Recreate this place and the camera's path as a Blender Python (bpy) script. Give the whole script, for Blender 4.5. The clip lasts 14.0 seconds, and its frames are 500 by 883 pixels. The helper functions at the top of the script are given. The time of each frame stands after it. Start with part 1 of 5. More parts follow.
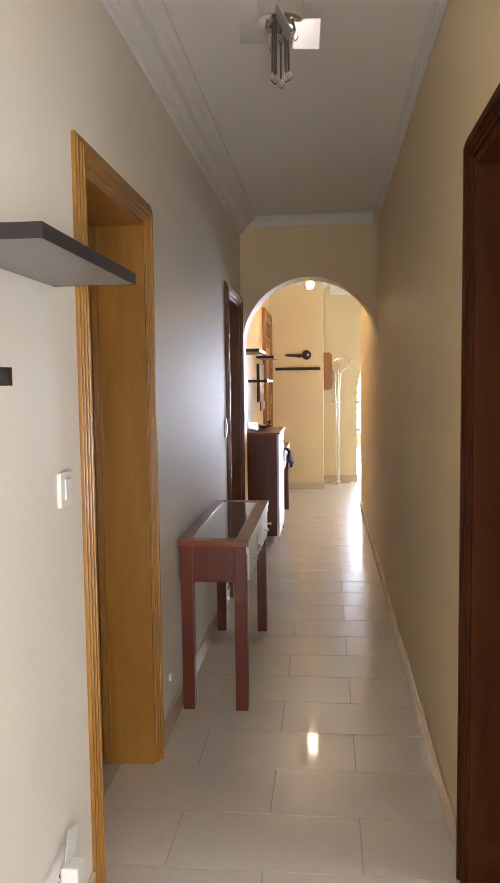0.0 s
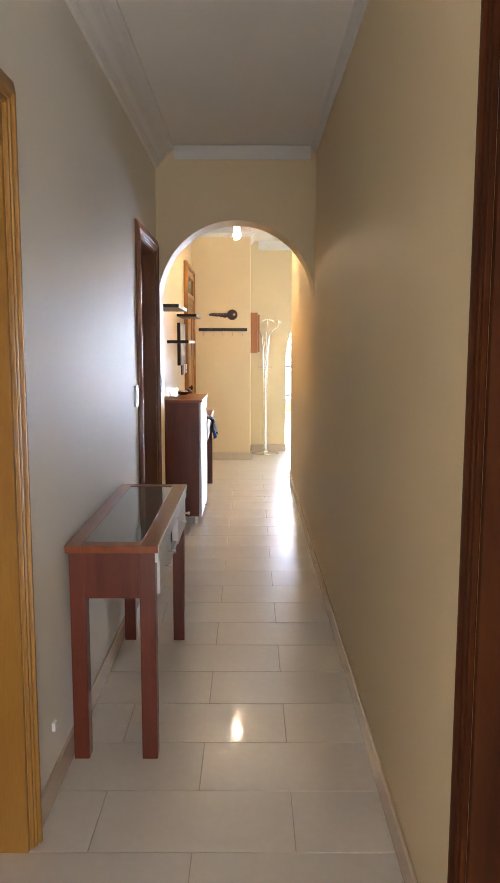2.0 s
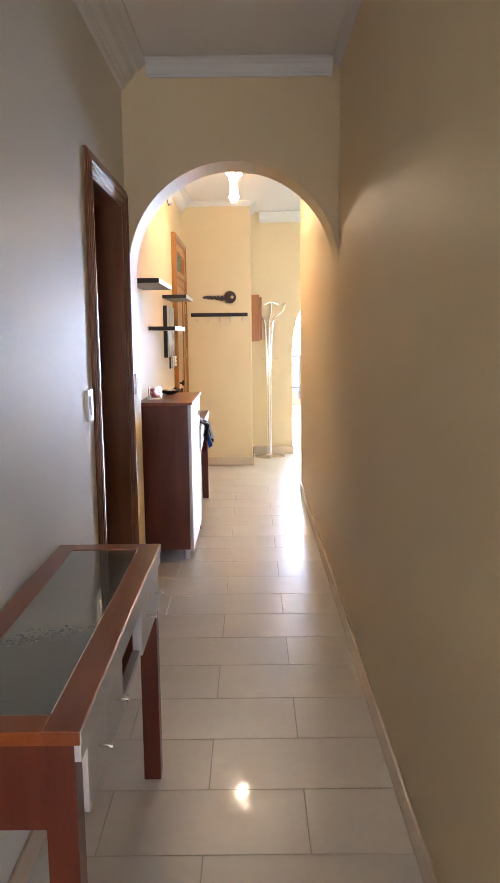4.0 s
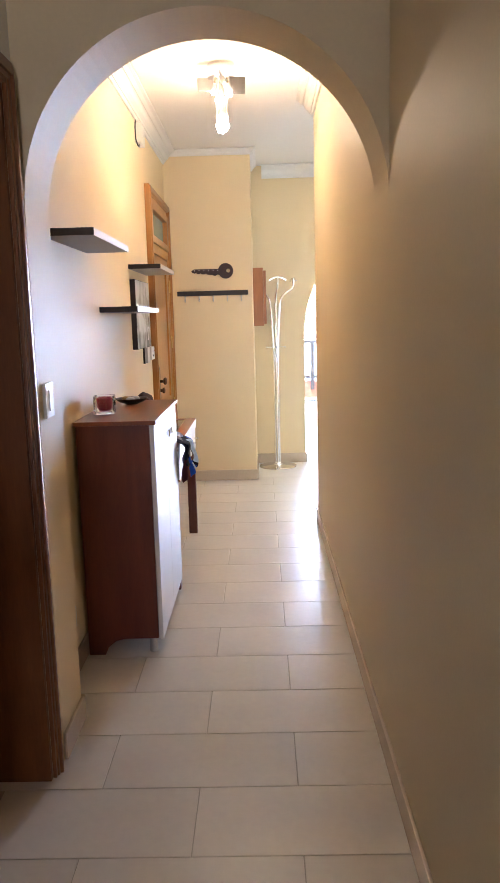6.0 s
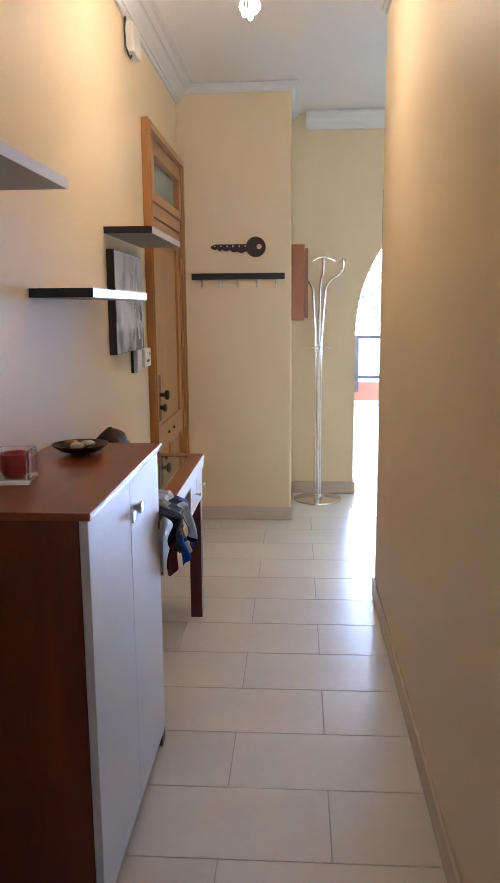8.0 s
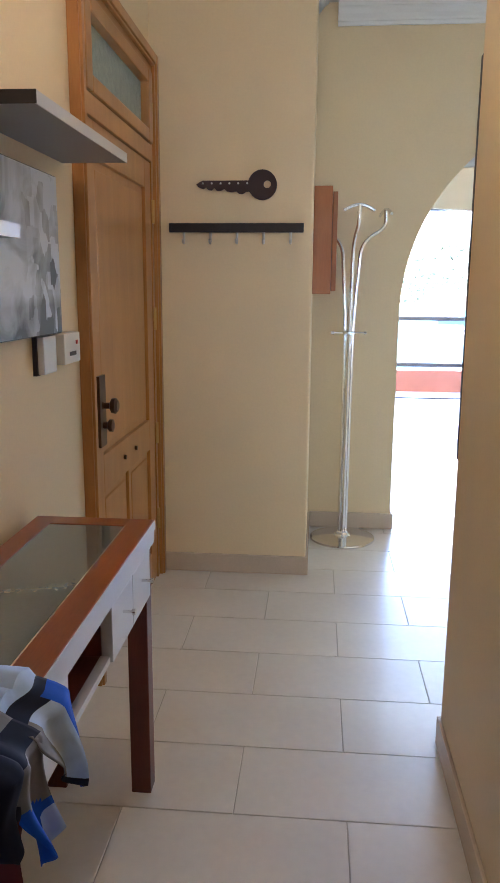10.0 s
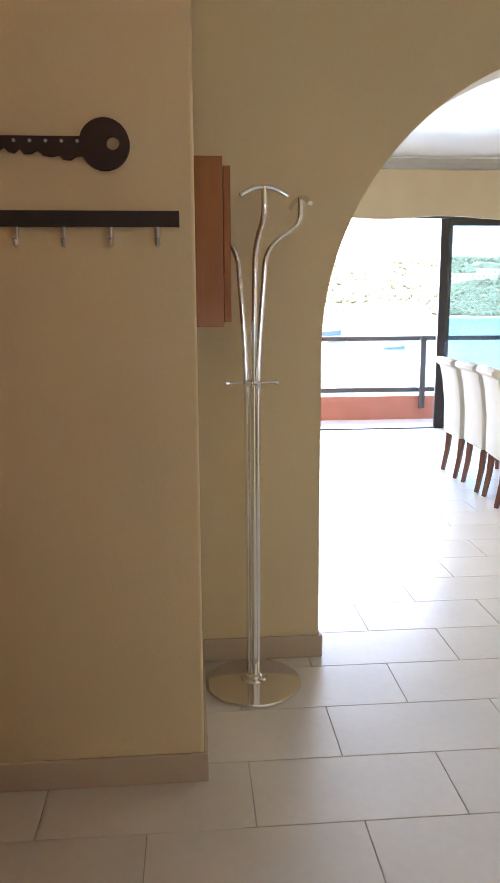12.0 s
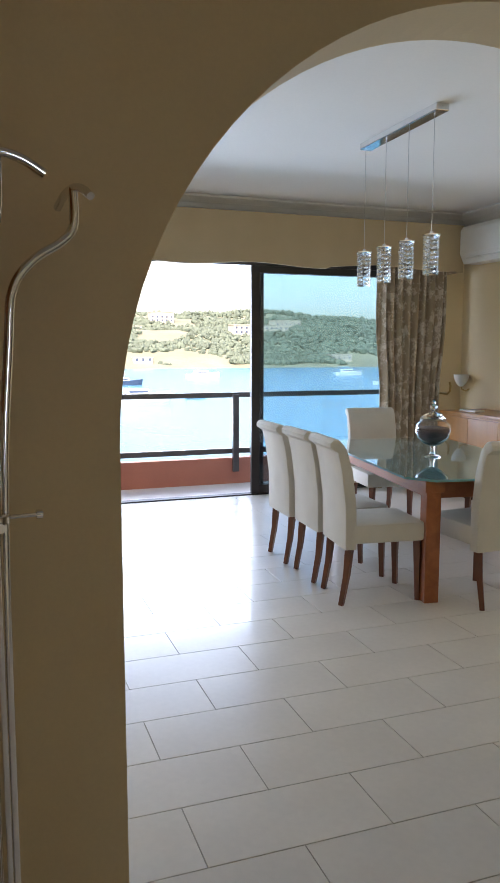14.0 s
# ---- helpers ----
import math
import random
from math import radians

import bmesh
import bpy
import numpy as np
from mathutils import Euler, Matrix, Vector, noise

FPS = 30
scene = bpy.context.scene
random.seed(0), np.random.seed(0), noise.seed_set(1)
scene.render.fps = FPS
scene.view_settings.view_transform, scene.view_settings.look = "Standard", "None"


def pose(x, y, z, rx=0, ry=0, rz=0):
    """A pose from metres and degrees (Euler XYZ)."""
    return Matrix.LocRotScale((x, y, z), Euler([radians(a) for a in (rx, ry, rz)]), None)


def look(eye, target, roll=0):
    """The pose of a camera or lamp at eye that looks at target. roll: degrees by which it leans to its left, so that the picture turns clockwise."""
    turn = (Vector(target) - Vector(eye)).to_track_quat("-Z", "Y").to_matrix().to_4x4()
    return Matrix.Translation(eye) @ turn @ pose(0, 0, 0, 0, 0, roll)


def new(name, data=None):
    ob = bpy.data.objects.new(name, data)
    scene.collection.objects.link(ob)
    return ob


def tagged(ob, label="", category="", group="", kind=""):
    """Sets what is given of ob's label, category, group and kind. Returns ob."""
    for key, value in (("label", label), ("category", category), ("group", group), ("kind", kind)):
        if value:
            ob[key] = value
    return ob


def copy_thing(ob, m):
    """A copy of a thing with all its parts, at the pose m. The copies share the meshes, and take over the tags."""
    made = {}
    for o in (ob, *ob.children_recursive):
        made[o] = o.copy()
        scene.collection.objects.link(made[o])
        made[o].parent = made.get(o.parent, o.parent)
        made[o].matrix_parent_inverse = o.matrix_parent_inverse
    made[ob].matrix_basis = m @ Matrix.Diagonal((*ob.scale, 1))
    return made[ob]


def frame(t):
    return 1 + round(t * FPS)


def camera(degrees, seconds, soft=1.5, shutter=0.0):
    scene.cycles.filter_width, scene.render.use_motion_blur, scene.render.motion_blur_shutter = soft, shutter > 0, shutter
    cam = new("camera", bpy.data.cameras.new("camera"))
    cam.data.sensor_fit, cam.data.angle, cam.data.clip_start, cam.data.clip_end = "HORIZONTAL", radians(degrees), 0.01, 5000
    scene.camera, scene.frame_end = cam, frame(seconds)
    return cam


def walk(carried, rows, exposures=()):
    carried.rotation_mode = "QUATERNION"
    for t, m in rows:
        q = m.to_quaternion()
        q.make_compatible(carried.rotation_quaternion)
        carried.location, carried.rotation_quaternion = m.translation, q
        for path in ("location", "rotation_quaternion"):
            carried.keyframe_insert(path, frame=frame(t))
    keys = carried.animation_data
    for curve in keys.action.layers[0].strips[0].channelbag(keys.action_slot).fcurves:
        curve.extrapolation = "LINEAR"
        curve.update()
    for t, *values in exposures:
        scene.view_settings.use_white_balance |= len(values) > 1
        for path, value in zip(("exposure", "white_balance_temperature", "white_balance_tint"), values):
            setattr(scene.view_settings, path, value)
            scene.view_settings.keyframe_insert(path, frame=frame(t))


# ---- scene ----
cam = camera(36.9, 14.0)
PATH = [
    (0, (0.392, -0.922, 1.49), (0.19, 1.061, 1.331), -0.7),
    (0.5, (0.392, -0.829, 1.472), (0.256, 1.157, 1.275), -0.9),
    (1, (0.42, -0.649, 1.472), (0.313, 1.335, 1.24), -0.5),
    (1.5, (0.42, -0.457, 1.454), (0.391, 1.525, 1.188), 0.1),
    (2, (0.365, -0.161, 1.47), (0.363, 1.822, 1.214), 0.1),
    (2.5, (0.382, 0.127, 1.467), (0.375, 2.112, 1.223), -0.1),
    (5, (0.325, 1.99, 1.443), (0.313, 3.966, 1.133), -1.2),
    (5.5, (0.402, 2.422, 1.447), (0.365, 4.397, 1.134), -1.7),
    (6, (0.415, 2.783, 1.434), (0.381, 4.756, 1.11), -1.5),
    (6.5, (0.404, 3.135, 1.447), (0.398, 5.11, 1.132), -1.2),
    (7, (0.421, 3.566, 1.456), (0.374, 5.541, 1.143), -1.0),
    (9.5, (0.372, 5.478, 1.4), (0.206, 7.428, 0.988), 0.2),
    (10, (0.388, 5.88, 1.39), (0.218, 7.832, 0.989), 0.4),
    (10.5, (0.392, 6.235, 1.396), (0.255, 8.196, 1.023), 0.2),
    (11, (0.385, 6.602, 1.448), (0.322, 8.564, 1.065), 0.3),
    (11.5, (0.359, 6.933, 1.441), (0.387, 8.897, 1.066), 0.3),
    (12, (0.336, 7.321, 1.439), (0.495, 9.281, 1.075), -0.3),
    (12.5, (0.381, 7.674, 1.426), (0.662, 9.621, 1.065), -0.4),
    (13, (0.41, 7.979, 1.43), (0.832, 9.907, 1.101), -0.4),
    (13.5, (0.445, 8.242, 1.475), (0.99, 10.145, 1.188), -0.4),
    (14, (0.55, 8.471, 1.479), (1.219, 10.34, 1.241), -0.0),
]
EXPOSURES = [(0.0, 5.1, 6900, 21), (2.5, 5.4, 6500, 19), (5.0, 5.45, 6300, 23), (7.0, 4.85, 5800, 23), (9.5, 4.4, 5350, 20), (11.5, 3.9, 6300, 24), (12.5, 3.2, 7100, 25), (14.0, 2.2, 7000, 22)]
walk(cam, [(t, look(eye, target, roll)) for t, eye, target, roll in PATH], EXPOSURES)

# ---- light ----
SKY_STRENGTH, SUN_STRENGTH = 0.12, 2.2
SUN_ELEVATION, SUN_AZIMUTH = radians(52), radians(215)
world = bpy.data.worlds.new("world")
scene.world = world
world.use_nodes = True
wn = world.node_tree
sky = wn.nodes.new("ShaderNodeTexSky")
sky.sky_type, sky.sun_disc = "NISHITA", False
sky.sun_elevation, sky.sun_rotation = SUN_ELEVATION, SUN_AZIMUTH
sky.dust_density, sky.air_density = 2.5, 1.0
background = wn.nodes["Background"]
background.inputs["Strength"].default_value = SKY_STRENGTH
wn.links.new(sky.outputs["Color"], background.inputs["Color"])


def lamp(kind, name, power, colour, where, size=0.1, size_y=None):
    data = bpy.data.lights.new(name, kind)
    data.energy, data.color = power, colour
    if kind == "AREA":
        data.shape, data.size, data.size_y = "RECTANGLE", size, size_y or size
    elif kind == "POINT":
        data.shadow_soft_size = size
    elif kind == "SUN":
        data.angle = size
    ob = new(name, data)
    ob.matrix_world = where
    return ob


sun_way = Vector((math.sin(SUN_AZIMUTH) * math.cos(SUN_ELEVATION), math.cos(SUN_AZIMUTH) * math.cos(SUN_ELEVATION), math.sin(SUN_ELEVATION)))
lamp("SUN", "sun", SUN_STRENGTH, (1.0, 0.95, 0.88), look(sun_way * 50, (0, 0, 0)), radians(0.5))
lamp("AREA", "window_light_sea", 128, (0.60, 0.78, 1.0), look((0.9, 18.2, 1.35), (0.9, 10.0, 1.35)), 6.6, 2.1)
# Fill added behind the corridor start, tilted up; the back wall has no window.
lamp("AREA", "back_fill_light", 6.2, (0.87, 0.93, 1.0), look((1.2, -3.3, 1.1), (0.2, 1.0, 2.2)), 1.4, 1.9)
# Unseen stand-in for the side room's daylight; that room has no window.
lamp("AREA", "side_room_stand_in_light", 0.9, (0.84, 0.94, 1.0), look((3.3, 0.6, 1.6), (0.0, -0.1, 1.5)), 1.2, 1.3)
WARM = (1.0, 0.80, 0.52)

# ---- materials ----


def material(name, colour, rough=0.6, metal=0.0, scale=8.0, vary=0.08, bump=0.05, fine=120.0, stretch=(1, 1, 1), coat=0.0, spec=0.5, per_piece=0.0, rough_vary=0.1):
    """A surface with stains at one scale and grain at another."""
    m = bpy.data.materials.new(name)
    m.use_nodes = True
    n, l = m.node_tree.nodes, m.node_tree.links
    b = n["Principled BSDF"]
    tc = n.new("ShaderNodeTexCoord")
    mp = n.new("ShaderNodeMapping")
    mp.inputs["Scale"].default_value = stretch
    l.new(tc.outputs["Object"], mp.inputs["Vector"])
    big, small = n.new("ShaderNodeTexNoise"), n.new("ShaderNodeTexNoise")
    for tex, sc, det in ((big, scale, 4.0), (small, fine, 3.0)):
        tex.inputs["Scale"].default_value, tex.inputs["Detail"].default_value = sc, det
        l.new(mp.outputs["Vector"], tex.inputs["Vector"])
    ramp = n.new("ShaderNodeValToRGB")
    lo = [max(0.0, c * (1 - vary)) for c in colour]
    hi = [min(1.0, c * (1 + vary)) for c in colour]
    ramp.color_ramp.elements[0].color, ramp.color_ramp.elements[1].color = (*lo, 1), (*hi, 1)
    ramp.color_ramp.elements[0].position, ramp.color_ramp.elements[1].position = 0.35, 0.65
    mix = n.new("ShaderNodeMix")
    mix.data_type = "FLOAT"
    mix.inputs["Factor"].default_value = 0.35
    l.new(big.outputs["Fac"], mix.inputs["A"])
    l.new(small.outputs["Fac"], mix.inputs["B"])
    l.new(mix.outputs["Result"], ramp.inputs["Fac"])
    last = ramp.outputs["Color"]
    if per_piece:
        info, hsv = n.new("ShaderNodeObjectInfo"), n.new("ShaderNodeHueSaturation")
        mr = n.new("ShaderNodeMapRange")
        mr.inputs["To Min"].default_value, mr.inputs["To Max"].default_value = 1 - per_piece, 1 + per_piece
        l.new(info.outputs["Random"], mr.inputs["Value"])
        l.new(mr.outputs["Result"], hsv.inputs["Value"])
        l.new(last, hsv.inputs["Color"])
        last = hsv.outputs["Color"]
    l.new(last, b.inputs["Base Color"])
    rr = n.new("ShaderNodeMapRange")
    rr.inputs["To Min"].default_value, rr.inputs["To Max"].default_value = rough * (1 - rough_vary), min(1, rough * (1 + rough_vary))
    l.new(big.outputs["Fac"], rr.inputs["Value"])
    l.new(rr.outputs["Result"], b.inputs["Roughness"])
    if bump:
        bp = n.new("ShaderNodeBump")
        bp.inputs["Strength"].default_value, bp.inputs["Distance"].default_value = bump, 0.004
        l.new(small.outputs["Fac"], bp.inputs["Height"])
        l.new(bp.outputs["Normal"], b.inputs["Normal"])
    b.inputs["Metallic"].default_value = metal
    b.inputs["Coat Weight"].default_value = coat
    b.inputs["Specular IOR Level"].default_value = spec
    return m


def wood(name, dark, light, along="Z", rough=0.35, coat=0.3, size=1.0):
    m = bpy.data.materials.new(name)
    m.use_nodes = True
    n, l = m.node_tree.nodes, m.node_tree.links
    b = n["Principled BSDF"]
    tc, mp = n.new("ShaderNodeTexCoord"), n.new("ShaderNodeMapping")
    mp.inputs["Scale"].default_value = [(1.2 if a == along else 9.0) * size for a in "XYZ"]
    l.new(tc.outputs["Object"], mp.inputs["Vector"])
    a, g = n.new("ShaderNodeTexNoise"), n.new("ShaderNodeTexNoise")
    a.inputs["Scale"].default_value, a.inputs["Detail"].default_value, a.inputs["Distortion"].default_value = 1.6, 5, 0.8
    g.inputs["Scale"].default_value, g.inputs["Detail"].default_value = 22, 3
    for t in (a, g):
        l.new(mp.outputs["Vector"], t.inputs["Vector"])
    mix = n.new("ShaderNodeMix")
    mix.data_type = "FLOAT"
    mix.inputs["Factor"].default_value = 0.3
    l.new(a.outputs["Fac"], mix.inputs["A"])
    l.new(g.outputs["Fac"], mix.inputs["B"])
    ramp = n.new("ShaderNodeValToRGB")
    ramp.color_ramp.elements[0].color, ramp.color_ramp.elements[1].color = (*dark, 1), (*light, 1)
    ramp.color_ramp.elements[0].position, ramp.color_ramp.elements[1].position = 0.35, 0.68
    l.new(mix.outputs["Result"], ramp.inputs["Fac"])
    l.new(ramp.outputs["Color"], b.inputs["Base Color"])
    bp = n.new("ShaderNodeBump")
    bp.inputs["Strength"].default_value, bp.inputs["Distance"].default_value = 0.08, 0.003
    l.new(g.outputs["Fac"], bp.inputs["Height"])
    l.new(bp.outputs["Normal"], b.inputs["Normal"])
    b.inputs["Roughness"].default_value, b.inputs["Coat Weight"].default_value, b.inputs["Coat Roughness"].default_value = rough, coat, 0.12
    return m


def glass(name, colour=(1, 1, 1), rough=0.0, thin=0.0):
    """thin: a pane that lets that share straight through, tinted, and mirrors the rest."""
    m = bpy.data.materials.new(name)
    m.use_nodes = True
    n, l = m.node_tree.nodes, m.node_tree.links
    b = n["Principled BSDF"]
    b.inputs["Base Color"].default_value = (*colour, 1)
    b.inputs["Roughness"].default_value = rough
    b.inputs["Transmission Weight"].default_value = 1.0
    b.inputs["IOR"].default_value = 1.45
    if thin:
        n.remove(b)
        t, g, mix, fr = n.new("ShaderNodeBsdfTransparent"), n.new("ShaderNodeBsdfGlossy"), n.new("ShaderNodeMixShader"), n.new("ShaderNodeFresnel")
        t.inputs["Color"].default_value = (*colour, 1)
        g.inputs["Roughness"].default_value = 0.02
        fr.inputs["IOR"].default_value = 1.45
        l.new(fr.outputs["Fac"], mix.inputs["Fac"])
        l.new(t.outputs["BSDF"], mix.inputs[1])
        l.new(g.outputs["BSDF"], mix.inputs[2])
        l.new(mix.outputs["Shader"], n["Material Output"].inputs["Surface"])
    return m


def glow(name, colour, strength):
    m = bpy.data.materials.new(name)
    m.use_nodes = True
    b = m.node_tree.nodes["Principled BSDF"]
    b.inputs["Emission Color"].default_value, b.inputs["Emission Strength"].default_value = (*colour, 1), strength
    return m


PAINT = material("cream_wall_paint", (0.81, 0.655, 0.41), 0.55, scale=0.9, vary=0.035, bump=0.12, fine=90)
# Cream made paler and less yellow, for the west corridor wall and unseen rooms.
PAINT_PALE = material("pale_wall_paint", (0.78, 0.745, 0.655), 0.55, scale=0.9, vary=0.03, bump=0.12, fine=90)
CEILING = material("white_ceiling_paint", (0.87, 0.85, 0.81), 0.7, scale=0.7, vary=0.025, bump=0.15, fine=70)
PLASTER = material("white_plaster_moulding", (0.80, 0.79, 0.77), 0.5, scale=2.0, vary=0.03, bump=0.05)
TILE = material("polished_cream_tile", (0.76, 0.71, 0.645), 0.30, scale=2.2, vary=0.05, bump=0.015, fine=30, per_piece=0.025, coat=0.26, spec=0.45, rough_vary=0.15)
TILE.node_tree.nodes["Principled BSDF"].inputs["Coat Roughness"].default_value = 0.04
GROUT = material("grout", (0.52, 0.47, 0.41), 0.9, scale=3, vary=0.1)
SKIRTING = material("tile_skirting", (0.62, 0.50, 0.38), 0.2, scale=2.0, vary=0.06, bump=0.03)
OAK = wood("honey_oak", (0.30, 0.135, 0.020), (0.39, 0.195, 0.036), coat=0.22)
PINE = wood("orange_pine", (0.38, 0.165, 0.040), (0.47, 0.22, 0.062), rough=0.3, coat=0.15)
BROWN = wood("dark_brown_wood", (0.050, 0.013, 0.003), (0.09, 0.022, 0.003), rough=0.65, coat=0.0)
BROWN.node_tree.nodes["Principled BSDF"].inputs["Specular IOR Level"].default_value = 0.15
CHESTNUT = wood("chestnut_brown_wood", (0.16, 0.050, 0.012), (0.24, 0.085, 0.022), coat=0.22)
# Legs and sides get a cherry about half as light as the tops.
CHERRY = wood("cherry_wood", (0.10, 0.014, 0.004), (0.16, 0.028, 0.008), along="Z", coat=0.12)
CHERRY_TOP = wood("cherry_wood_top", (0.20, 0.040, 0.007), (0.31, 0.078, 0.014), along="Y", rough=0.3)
BEECH = wood("beech_box", (0.32, 0.105, 0.024), (0.42, 0.15, 0.038))
BLACKWOOD = wood("black_brown_laminate", (0.012, 0.008, 0.009), (0.022, 0.015, 0.016), along="Y", rough=0.5, coat=0.0)
SILVER = material("silver_laminate", (0.62, 0.60, 0.60), 0.42, metal=0.3, scale=4, vary=0.03, bump=0.03)
CHROME = material("chrome", (0.78, 0.77, 0.76), 0.12, metal=1.0, scale=6, vary=0.04, bump=0.0, rough_vary=0.5)
STEEL = material("satin_steel", (0.62, 0.61, 0.60), 0.3, metal=1.0, scale=9, vary=0.05, bump=0.02)
BRASS = material("brass", (0.60, 0.42, 0.18), 0.3, metal=1.0, scale=9, vary=0.1, bump=0.02)
BRONZE = material("dark_bronze", (0.10, 0.06, 0.04), 0.4, metal=0.8, scale=14, vary=0.2, bump=0.05)
SHELF_GREY = material("grey_laminate", (0.24, 0.235, 0.24), 0.4, scale=4, vary=0.05, bump=0.02)
# Satin steel darkened in colour to show the unlit lamp's rods in shade.
ROD_UNLIT = material("unlit_steel_rod", (0.20, 0.17, 0.15), 0.35, metal=0.9, scale=9, vary=0.1, bump=0.02)
WHITE_PLASTIC = material("white_plastic", (0.78, 0.77, 0.73), 0.35, scale=5, vary=0.03, bump=0.0)
DARK_METAL = material("dark_anodised_frame", (0.030, 0.026, 0.026), 0.4, metal=0.3, scale=6, vary=0.15, bump=0.02)
RAIL_PAINT = material("brown_grey_rail", (0.10, 0.085, 0.08), 0.45, scale=5, vary=0.12, bump=0.03)
TERRACOTTA = material("terracotta_wall", (0.55, 0.20, 0.13), 0.8, scale=2.5, vary=0.1, bump=0.2)
FABRIC = material("off_white_upholstery", (0.66, 0.62, 0.55), 0.85, scale=5, vary=0.05, bump=0.4, fine=400)
WALNUT_LEG = wood("red_brown_leg", (0.13, 0.036, 0.016), (0.21, 0.065, 0.028))
TABLE_WOOD = wood("red_brown_table", (0.27, 0.07, 0.020), (0.42, 0.13, 0.04), along="Y")
SLATE_GLASS = material("frosted_table_glass", (0.11, 0.138, 0.142), 0.10, scale=3, vary=0.08, bump=0.0, coat=1.0)
GREEN_GLASS = material("green_table_glass", (0.17, 0.38, 0.39), 0.06, scale=2, vary=0.05, bump=0.0, coat=1.0)
KEY_BROWN = material("purple_brown_lacquer", (0.030, 0.010, 0.012), 0.55, scale=12, vary=0.15, bump=0.05)
PELMET = material("gold_pelmet_fabric", (0.52, 0.40, 0.24), 0.8, scale=3, vary=0.06, bump=0.3, fine=200)
WATER = material("sea_water", (0.07, 0.25, 0.36), 0.22, scale=0.05, vary=0.12, bump=0.6, fine=0.8)
# Tree green with the distance haze put into its colour, paled and greyed.
HAZED_FOLIAGE = material("hazed_foliage", (0.12, 0.15, 0.105), 0.9, scale=0.08, vary=0.22, bump=0.6, fine=1.5)
EARTH = material("dry_hillside_ground", (0.22, 0.22, 0.145), 0.9, scale=0.05, vary=0.2, bump=0.5, fine=0.6)
LIMESTONE = material("limestone_building", (0.50, 0.44, 0.34), 0.85, scale=0.2, vary=0.1, bump=0.2, fine=2)
CLEAR = glass("clear_glass")
PANE = glass("tinted_pane", (0.74, 0.83, 0.87), thin=0.8)
OBSCURE = material("obscured_transom_glass", (0.30, 0.38, 0.35), 0.25, scale=30, vary=0.12, bump=0.5, fine=160)
BULB = glow("lit_halogen_bulb", (1.0, 0.82, 0.58), 3.5)
GREY_CEMENT = material("balcony_tile", (0.62, 0.58, 0.52), 0.6, scale=3, vary=0.08)

# ---- mesh helpers ----


def box(bm, x0, x1, y0, y1, z0, z1, bevel=0.0, m=None):
    made = bmesh.ops.create_cube(bm, size=1.0)
    vs = made["verts"]
    for v in vs:
        v.co = Vector((x0 + (v.co.x + 0.5) * (x1 - x0), y0 + (v.co.y + 0.5) * (y1 - y0), z0 + (v.co.z + 0.5) * (z1 - z0)))
    if bevel:
        es = list({e for v in vs for e in v.link_edges})
        out = bmesh.ops.bevel(bm, geom=es, offset=bevel, segments=2, profile=0.6, affect="EDGES")
        vs = list({v for f in out["faces"] for v in f.verts} | {v for v in vs if v.is_valid})
    if m:
        bmesh.ops.transform(bm, matrix=m, verts=[v for v in vs if v.is_valid])
    return bm


def prism(bm, points, axis, a, b):
    """The outline (u, v) drawn out along the axis from a to b; u, v are the other two axes in order."""
    def at(u, v, w):
        return {"x": (w, u, v), "y": (u, w, v), "z": (u, v, w)}[axis]
    lo = [bm.verts.new(at(u, v, a)) for u, v in points]
    hi = [bm.verts.new(at(u, v, b)) for u, v in points]
    n = len(points)
    fs = [bm.faces.new(lo), bm.faces.new(hi[::-1])]
    fs += [bm.faces.new((lo[i], lo[(i + 1) % n], hi[(i + 1) % n], hi[i])) for i in range(n)]
    bmesh.ops.recalc_face_normals(bm, faces=fs)
    return bm


def tube(bm, points, radius, sides=10, cap=True):
    points = [Vector(p) for p in points]
    rings = []
    ref = None
    for i, p in enumerate(points):
        way = (points[min(i + 1, len(points) - 1)] - points[max(i - 1, 0)]).normalized()
        if ref is None:
            ref = Vector((0, 0, 1)) if abs(way.z) < 0.9 else Vector((1, 0, 0))
        side = way.cross(ref).normalized()
        ref = side.cross(way).normalized()
        r = radius[i] if isinstance(radius, (list, tuple)) else radius
        rings.append([bm.verts.new(p + (side * math.cos(a) + ref * math.sin(a)) * r) for a in (math.tau * k / sides for k in range(sides))])
    fs = []
    for r0, r1 in zip(rings, rings[1:]):
        fs += [bm.faces.new((r0[k], r0[(k + 1) % sides], r1[(k + 1) % sides], r1[k])) for k in range(sides)]
    if cap:
        fs += [bm.faces.new(rings[0]), bm.faces.new(rings[-1][::-1])]
    bmesh.ops.recalc_face_normals(bm, faces=fs)
    return bm


def smooth_line(points, steps):
    """The same line with its corners rounded through every point."""
    p = [Vector(q) for q in points]
    p = [p[0] * 2 - p[1]] + p + [p[-1] * 2 - p[-2]]
    out = []
    for i in range(1, len(p) - 2):
        a, b, c, d = p[i - 1:i + 3]
        for k in range(steps):
            t = k / steps
            out.append(0.5 * (2 * b + (c - a) * t + (2 * a - 5 * b + 4 * c - d) * t * t + (3 * b - a - 3 * c + d) * t ** 3))
    return out + [p[-2]]


